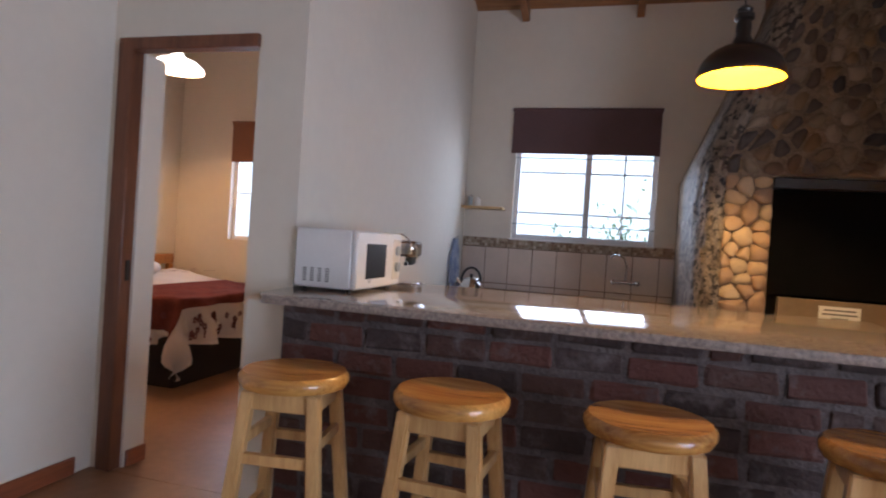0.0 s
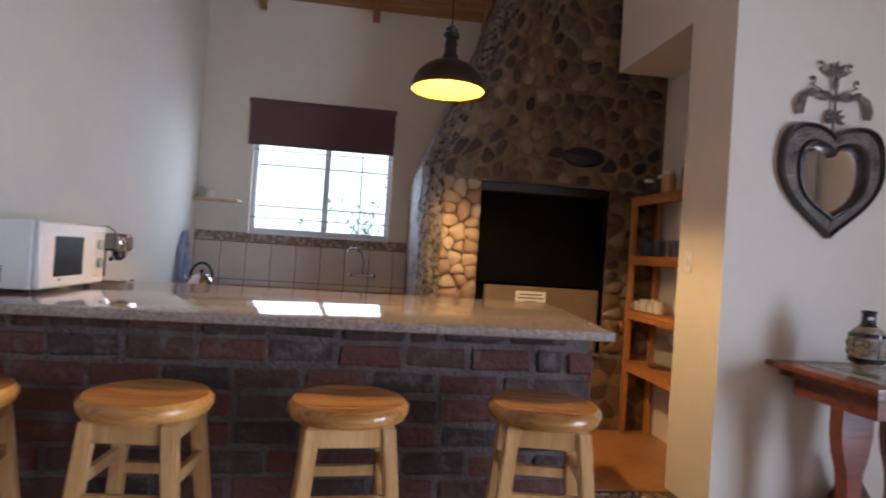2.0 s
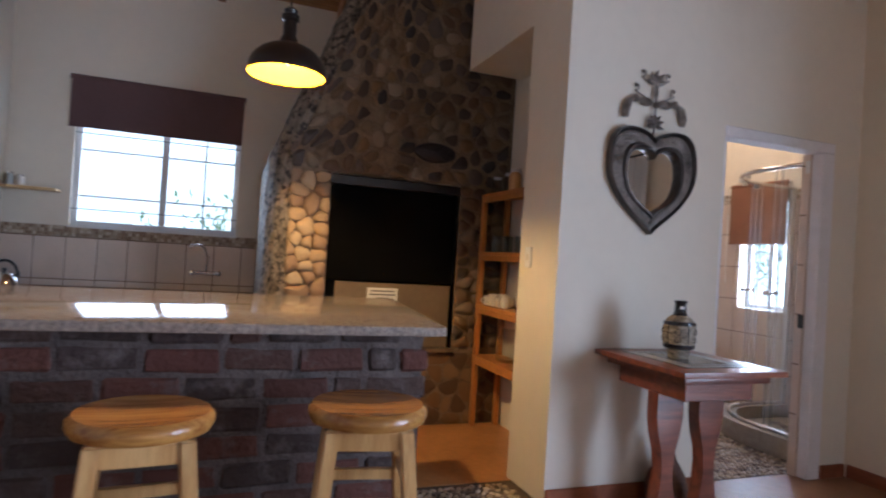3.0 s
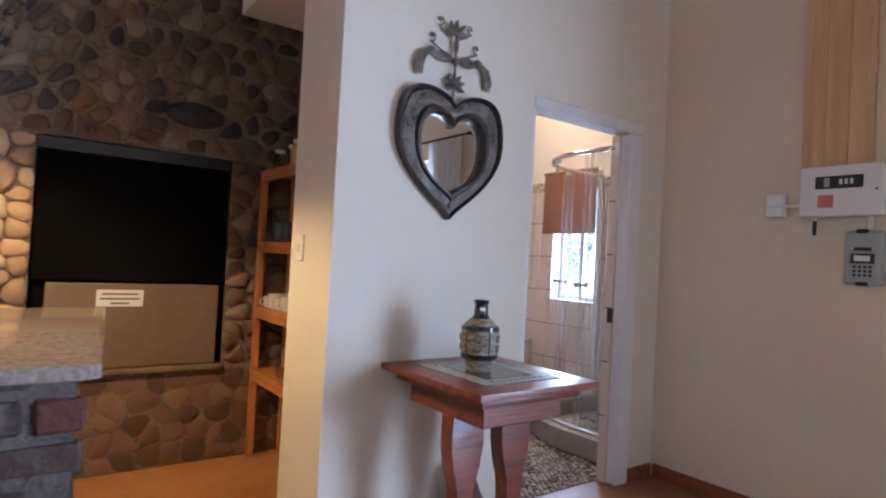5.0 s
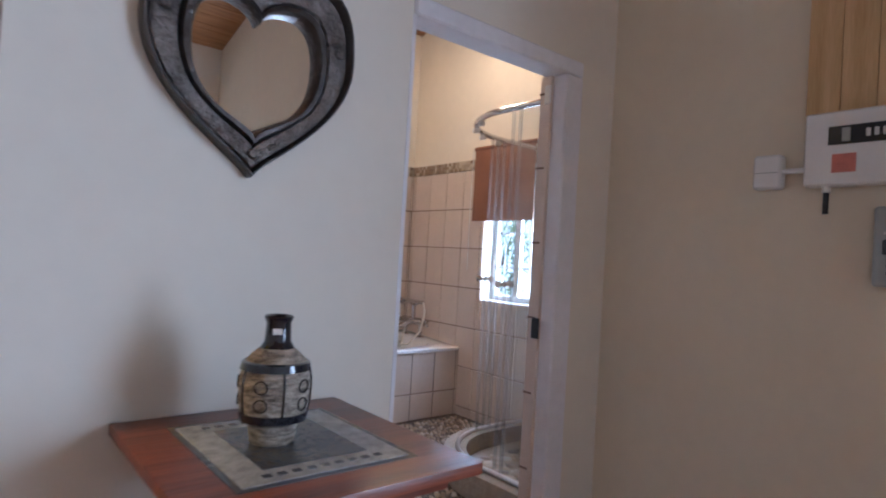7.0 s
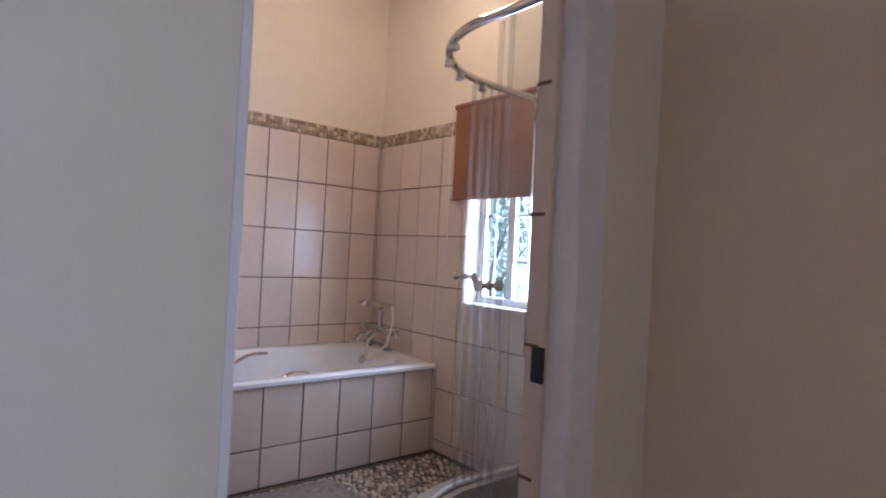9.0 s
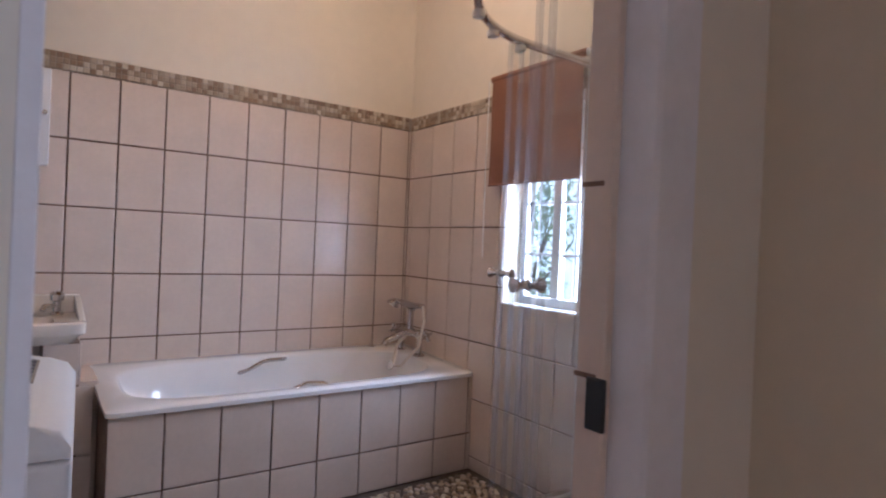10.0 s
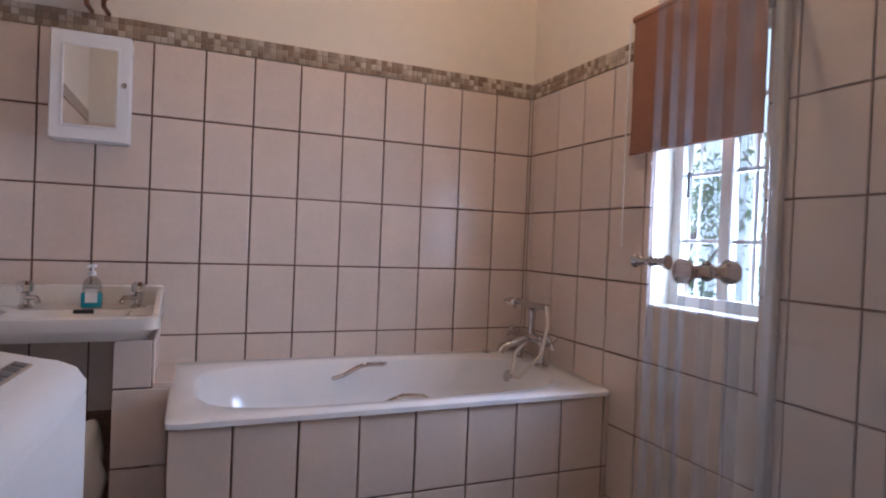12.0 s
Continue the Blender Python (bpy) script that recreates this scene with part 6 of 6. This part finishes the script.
def arc(a0, a1, r, n=10):
    return [(SCX + r * math.cos(radians(a0 + (a1 - a0) * k / n)), SCY + r * math.sin(radians(a0 + (a1 - a0) * k / n))) for k in range(n + 1)]


runs = {"fixed_pane": [[(BX1 - 0.02, SEY), (SCX, SEY), *arc(90, 94, SR, 2)], [(SEX, SCY - 0.12), (SEX, BY0 + 0.01)]],
        "sliding_pane": [arc(90, 104, SR - 0.022), [(SEX + 0.022, SCY - 0.05), (SEX + 0.022, SCY - 0.33)]]}
for nm, rr in runs.items():
    for pts in rr:
        ob = part(nm, glass_run(pts), M_SHGLASS, shower, "clear shower glass")
        ob.visible_shadow = False
        for x, y in (pts[0], pts[-1]):
            part("edge_strip", box(x - 0.009, x + 0.009, y - 0.009, y + 0.009, 0.165, 2.015, 0.003), M_SEAL, shower, "clear plastic edge seal")
part("wall_post", box(BX1 - 0.045, BX1 - 0.012, SEY - 0.02, SEY + 0.02, 0.14, 2.03, 0.006), M_ALU, shower, "satin aluminium wall post")
for (x, y), d in ((arc(104, 105, SR - 0.022, 1)[0], None), ((SEX + 0.01, SCY - 0.06), (1, 0, 0))):
    d = d or ((x - SCX), (y - SCY), 0)
    d = Vector(d).normalized()
    kn = [(0.016, 0.0), (0.012, 0.006), (0.010, 0.02), (0.013, 0.035), (0.02, 0.045), (0.02, 0.052), (0, 0.055)]
    for s in (1, -1):
        part("knob", lathe(kn, (x, y, 1.118), 18, axis=tuple(d * s)), M_CHROME, shower, "turned chrome knob")
for k in (2, 6, 10, 14):
    x, y = line[k]
    part("roller", lathe([(0.02, -0.012), (0.024, 0), (0.02, 0.012)], (x, y, 2.0), 12, axis=(0, 0, 1)), M_ALU, shower)
hook = thing("robe_hook", (BX1, 3.16, 1.5), "small chrome knob on the shower wall", "hook")
part("stem", tube([(BX1 - 0.012, 3.30, 1.33), (BX1 - 0.06, 3.30, 1.33)], 0.012, 10), M_CHROME, hook)
part("end", blob((BX1 - 0.065, 3.30, 1.33), (0.016, 0.02, 0.02)), M_CHROME, hook)

mat_ = thing("bath_mat", (5.0, 4.2, 0), "flat grey woven bath mat on the pebble floor", "mat")
part("cloth", box(4.45, 5.15, 3.92, 4.36, 0.004, 0.016, 0.004), M_MAT, mat_)

blp = thing("ceiling_lamp", (5.1, 4.0, 3.05), "white opal ceiling lamp lighting the bathroom", "lamp")
part("cord", tube([(5.1, 4.0, 3.12), (5.1, 4.0, 3.22 + FALL * 1.2)], 0.006), M_WHITE, blp)
part("shade", lathe([(0.16, 0.0), (0.15, 0.03), (0.10, 0.07), (0.03, 0.10), (0.02, 0.13)], (5.1, 4.0, 3.0), 28), M_BOWL, blp)

bag = thing("plastic_bag", (3.92, 4.75, 0), "crumpled white plastic bag beside the washing machine", "bag")
bm = blob((3.885, 4.86, 0.22), (0.06, 0.10, 0.22), sub=3)
for v in bm.verts:
    v.co += Vector((1, 1, 0.6)) * 0.03 * noise.noise(v.co * 14)
    v.co.z = max(v.co.z, 0.002)
part("film", bm, M_CERAMIC, bag)

# ---- pebbles ----


def pebbles(name, x0, x1, y0, y1, z, step, seed, label, keep):
    """Many small rounded pebbles bedded in grout, as one sheet."""
    r = random.Random(seed)
    verts, faces = [], []
    ny = int((y1 - y0) / (step * 0.8))
    for j in range(ny):
        nx = int((x1 - x0) / step)
        for i in range(nx):
            x = x0 + (i + 0.5 * (j % 2) + r.uniform(-0.2, 0.2)) * step
            y = y0 + (j + r.uniform(-0.2, 0.2)) * step * 0.8
            if not keep(x, y):
                continue
            a, l, w = r.uniform(0, 3.14), step * r.uniform(0.42, 0.56), step * r.uniform(0.28, 0.40)
            h = r.uniform(0.006, 0.011)
            base = len(verts)
            n = 8
            for s, hh in ((1.0, 0.0), (0.82, 0.75), (0.4, 1.0)):
                for k in range(n):
                    t = 6.2832 * k / n
                    u, v = l * s * math.cos(t), w * s * math.sin(t)
                    verts.append((x + u * math.cos(a) - v * math.sin(a), y + u * math.sin(a) + v * math.cos(a), z + h * hh))
            for q in range(2):
                for k in range(n):
                    faces.append((base + q * n + k, base + q * n + (k + 1) % n, base + (q + 1) * n + (k + 1) % n, base + (q + 1) * n + k))
            faces.append(tuple(base + 2 * n + k for k in range(n)))
    me = bpy.data.meshes.new(name)
    me.from_pydata(verts, [], faces)
    me.polygons.foreach_set("use_smooth", [True] * len(faces))
    me.materials.append(M_PEBBLE)
    return tagged(new(name, me), label, "pebbles", kind="stuff")


def in_shower(x, y):
    if x > SCX or y < SCY:
        return x > SCX - SR - 0.085 and y < SCY + SR + 0.085 if not (x < SCX and y > SCY) else False
    return (x - SCX) ** 2 + (y - SCY) ** 2 < (SR + 0.085) ** 2


pebbles("pebbles_bathroom", 3.93, 5.9, 2.63, 4.44, -0.003, 0.036, 7, "grouted river pebbles covering the bathroom floor", lambda x, y: not in_shower(x, y))
pebbles("pebbles_strip", -0.35, 2.80, 2.615, 2.85, -0.005, 0.04, 8, "strip of grouted pebbles at the kitchen edge", lambda x, y: x > 1.97)
pebbles("pebbles_shower", 5.02, 5.88, 2.65, 3.60, 0.035, 0.075, 9, "pale pebbles in the shower tray", lambda x, y: (x > SCX or y < SCY or (x - SCX) ** 2 + (y - SCY) ** 2 < 0.22))

# ---- tiles ----


def tile_mesh(w, h, t=0.008, e=0.0025, mat=None):
    """A tile that lies in x and z, facing -y, its lower left corner at the origin."""
    bm = bmesh.new()
    a = [bm.verts.new((x, 0, z)) for x, z in ((0, 0), (w, 0), (w, h), (0, h))]
    b = [bm.verts.new((x, -t + e * 0.5, z)) for x, z in ((0, 0), (w, 0), (w, h), (0, h))]
    c = [bm.verts.new((x, -t, z)) for x, z in ((e, e), (w - e, e), (w - e, h - e), (e, h - e))]
    for p, q in ((a, b), (b, c)):
        for i in range(4):
            bm.faces.new((p[i], p[(i + 1) % 4], q[(i + 1) % 4], q[i]))
    bm.faces.new(c)
    return mesh_of(bm, "tile", mat or M_TILE)


_cache = {}


def lay_tile(parent, m, w, h, mat=None, t=0.008, name="tile"):
    key = (round(w, 3), round(h, 3), (mat or M_TILE).name)
    if key not in _cache:
        _cache[key] = tile_mesh(w, h, t, mat=mat)
    jit = pose(0, 0, 0, rs.uniform(-0.25, 0.25), 0, rs.uniform(-0.25, 0.25))
    return piece(name, _cache[key], m @ jit, parent)


def tile_field(parent, base, cuts_a, cuts_z, hole=None, gap=0.0075, mat=None, t=0.008, name="tile"):
    """Tiles between the joints cuts_a (along) and cuts_z (up); base sets along = x, facing = -y."""
    for a0, a1 in zip(cuts_a, cuts_a[1:]):
        for z0, z1 in zip(cuts_z, cuts_z[1:]):
            spans = [(a0, a1, z0, z1)]
            if hole:
                h0, h1, g0, g1 = hole
                if a1 > h0 and a0 < h1 and z1 > g0 and z0 < g1:
                    spans = []
                    if a0 < h0:
                        spans.append((a0, h0, z0, z1))
                    if a1 > h1:
                        spans.append((h1, a1, z0, z1))
                    lo, hi = max(a0, h0), min(a1, h1)
                    if z0 < g0:
                        spans.append((lo, hi, z0, g0))
                    if z1 > g1:
                        spans.append((lo, hi, g1, z1))
            for p, q, r, s in spans:
                if q - p > 0.016 and s - r > 0.016:
                    lay_tile(parent, base @ Matrix.Translation((p + gap / 2, 0, r + gap / 2)), q - p - gap, s - r - gap, mat, t, name)


ROWS_Z = [0.0, 0.072, 0.385, 0.697, 1.010, 1.322, 1.635, 1.945]
north = tagged(link("tiling_north", box(BX0 + 0.001, BX1 - 0.001, BY1 - 0.006, BY1 - 0.0005, 0, 1.945), M_GROUT), "pale pink wall tiles with dark joints behind the tub", "tiles", kind="structure")
xs = [BX1 - 0.008] + [5.893 - 0.2058 * k for k in range(12)]
tile_field(north, Matrix.Translation((0, BY1 - 0.006, 0)), sorted(xs + [BX0 + 0.002]), [z for z in ROWS_Z if z > 0.3])
east = tagged(link("tiling_east", box(BX1 - 0.006, BX1 - 0.0005, 0, 0.001, 0, 0.001), M_GROUT), "pale pink wall tiles with dark joints beside the window", "tiles", kind="structure")
bm = bmesh.new()
for y0, y1, z0, z1 in ((BY0, 3.74, 0, 1.945), (4.24, BY1 - 0.007, 0, 1.945), (3.74, 4.24, 0, 0.928)):
    box(BX1 - 0.006, BX1 - 0.0005, y0, y1, z0, z1, bm=bm)
bm.to_mesh(east.data)
bm.free()
turn = Matrix.Translation((BX1 - 0.006, 0, 0)) @ pose(0, 0, 0, 0, 0, -90)
ys = [5.185, 5.145] + [4.930 - 0.2160 * k for k in range(11)] + [BY0 + 0.004]
tile_field(east, turn, sorted(-y for y in ys), ROWS_Z, hole=(-4.24, -3.74, 0.93, 1.98))
south = tagged(link("tiling_south", box(4.78, BX1 - 0.007, BY0 + 0.0005, BY0 + 0.006, 0, 1.945), M_TILE), "pale tiled wall inside the shower", "tiles", kind="structure")
tagged(link("tiling_west", box(BX0 + 0.0005, BX0 + 0.006, BY0 + 0.001, BY1 - 0.016, 0, 1.945), M_TILE), "pale tiled bathroom wall", "tiles", kind="structure")
tagged(link("tiling_south_left", box(BX0 + 0.007, 3.88, BY0 + 0.0005, BY0 + 0.006, 0, 1.945), M_TILE), "pale tiled bathroom wall by the door", "tiles", kind="structure")
for z in ROWS_Z[2:]:
    tagged(link("grout_line", box(BX0 + 0.0065, BX0 + 0.0085, BY0 + 0.01, BY1 - 0.02, z - 0.004, z + 0.004), M_GROUT), "dark grout joint", "grout", "grout joints", "structure")
panel = bpy.data.objects["side_panel"]
tile_field(panel, Matrix.Translation((0, UY0 + 0.021, 0)), [UX0 + 0.008] + [4.362 + 0.2165 * k for k in range(8)] + [UX1 - 0.002], [0.004, 0.203, UZ - 0.025])

# ---- mosaic borders ----


def mosaic(parent, base, a0, a1, z0, rows, s, label=None):
    n = int((a1 - a0) / s)
    for i in range(n):
        for k in range(rows):
            lay_tile(parent, base @ Matrix.Translation((a0 + i * s + 0.0015, 0, z0 + k * s + 0.0015)), s - 0.003, s - 0.003, M_MOSAIC, 0.006, "mosaic_tile")


bn = tagged(link("mosaic_border_north", box(BX0 + 0.001, BX1 - 0.007, BY1 - 0.006, BY1 - 0.0005, 1.947, 2.028), M_MOSAICGROUT), "brown and beige stone mosaic border", "mosaic", kind="structure")
mosaic(bn, Matrix.Translation((0, BY1 - 0.006, 0)), BX0 + 0.004, BX1 - 0.012, 1.948, 3, 0.0265)
be = tagged(link("mosaic_border_east", box(BX1 - 0.006, BX1 - 0.0005, BY0 + 0.001, BY1 - 0.001, 1.947, 2.028), M_MOSAICGROUT), "brown and beige stone mosaic border", "mosaic", kind="structure")
mosaic(be, turn, -(BY1 - 0.014), -(BY0 + 0.004), 1.948, 3, 0.0265)
tagged(link("mosaic_border_west", box(BX0 + 0.0005, BX0 + 0.008, BY0 + 0.001, BY1 - 0.016, 1.947, 2.028), M_MOSAICGROUT), "brown and beige stone mosaic border", "mosaic", kind="structure")

sp = bpy.data.objects["splashback"]
tile_field(sp, Matrix.Translation((0, KY - 0.010, 0)), [KX + 0.004] + [-0.19 + 0.2225 * k for k in range(9)], [0.81, 0.865, 1.205])
bk = tagged(link("mosaic_border_kitchen", box(KX + 0.002, 1.62, KY - 0.008, KY - 0.0005, 1.212, 1.294), M_MOSAICGROUT), "brown stone mosaic border over the kitchen tiles", "mosaic", kind="structure")
mosaic(bk, Matrix.Translation((0, KY - 0.008, 0)), KX + 0.004, 1.61, 1.2125, 3, 0.027)

# kerb mosaic
kerb = bpy.data.objects["kerb"]
kl = shower_line(0.0755, 60)
for (x0, y0), (x1, y1) in zip(kl, kl[1:]):
    d = Vector((x1 - x0, y1 - y0, 0))
    n = max(1, round(d.length / 0.028))
    ang = math.degrees(math.atan2(-d.y, -d.x))
    for i in range(n):
        if d.length / n < 0.008:
            continue
        s = Vector((x0, y0, 0)) + d * ((i + 1) / n)
        for k in range(4):
            w = round(d.length / n, 4)
            lay_tile(kerb, pose(s.x, s.y, 0.006 + 0.0295 * k, 0, 0, ang + 180 + 180), max(0.006, w - 0.003), 0.0265, M_MOSAIC, 0.004, "mosaic_tile")

# ---- bricks of the bar ----


def brick_mesh(w, h, d, seed):
    r = random.Random(seed)
    bm = box(0, w, -d, 0.03, 0, h, 0.009)
    for v in bm.verts:
        v.co += Vector((r.uniform(-1, 1), r.uniform(-0.7, 0.7), r.uniform(-1, 1))) * 0.005
    return mesh_of(bm, "brick", M_BRICK)


core = bpy.data.objects["core"]
BW, BH, J, COURSE = 0.229, 0.082, 0.017, 0.099
CUT = 0.050                                # height of the cut course under the slab
full = [brick_mesh(BW, BH, 0.007, k) for k in range(6)]
half_ = [brick_mesh(BW / 2 - J / 2, BH, 0.007, k + 9) for k in range(3)]
low = [brick_mesh(BW, CUT, 0.007, k + 20) for k in range(4)]
low_half = [brick_mesh(BW / 2 - J / 2, CUT, 0.007, k + 30) for k in range(3)]
br = random.Random(77)
for row in range(10):
    z = 0.001 + row * COURSE - (0.003 if row else 0)
    long_, short_ = (low, low_half) if row == 9 else (full, half_)
    x, k = -0.333, 0
    while x < 1.90:
        short = (row % 2 == 0 and k == 0) or br.random() < 0.06 or x + BW > 1.975
        w = BW / 2 - J / 2 if short else BW
        if x + w > 1.985:
            break
        piece("brick", br.choice(short_ if short else long_), pose(x, 2.012 + br.uniform(-0.003, 0.002), z + br.uniform(-0.003, 0.003), 0, br.uniform(-0.9, 0.9), br.uniform(-0.6, 0.6)), core)
        x += w + J + br.uniform(-0.004, 0.005)
        k += 1
    y = 2.03
    while y + BW < 2.86:
        piece("brick", br.choice(long_), pose(1.955, y, z, 0, 0, 90), core)
        y += BW + J
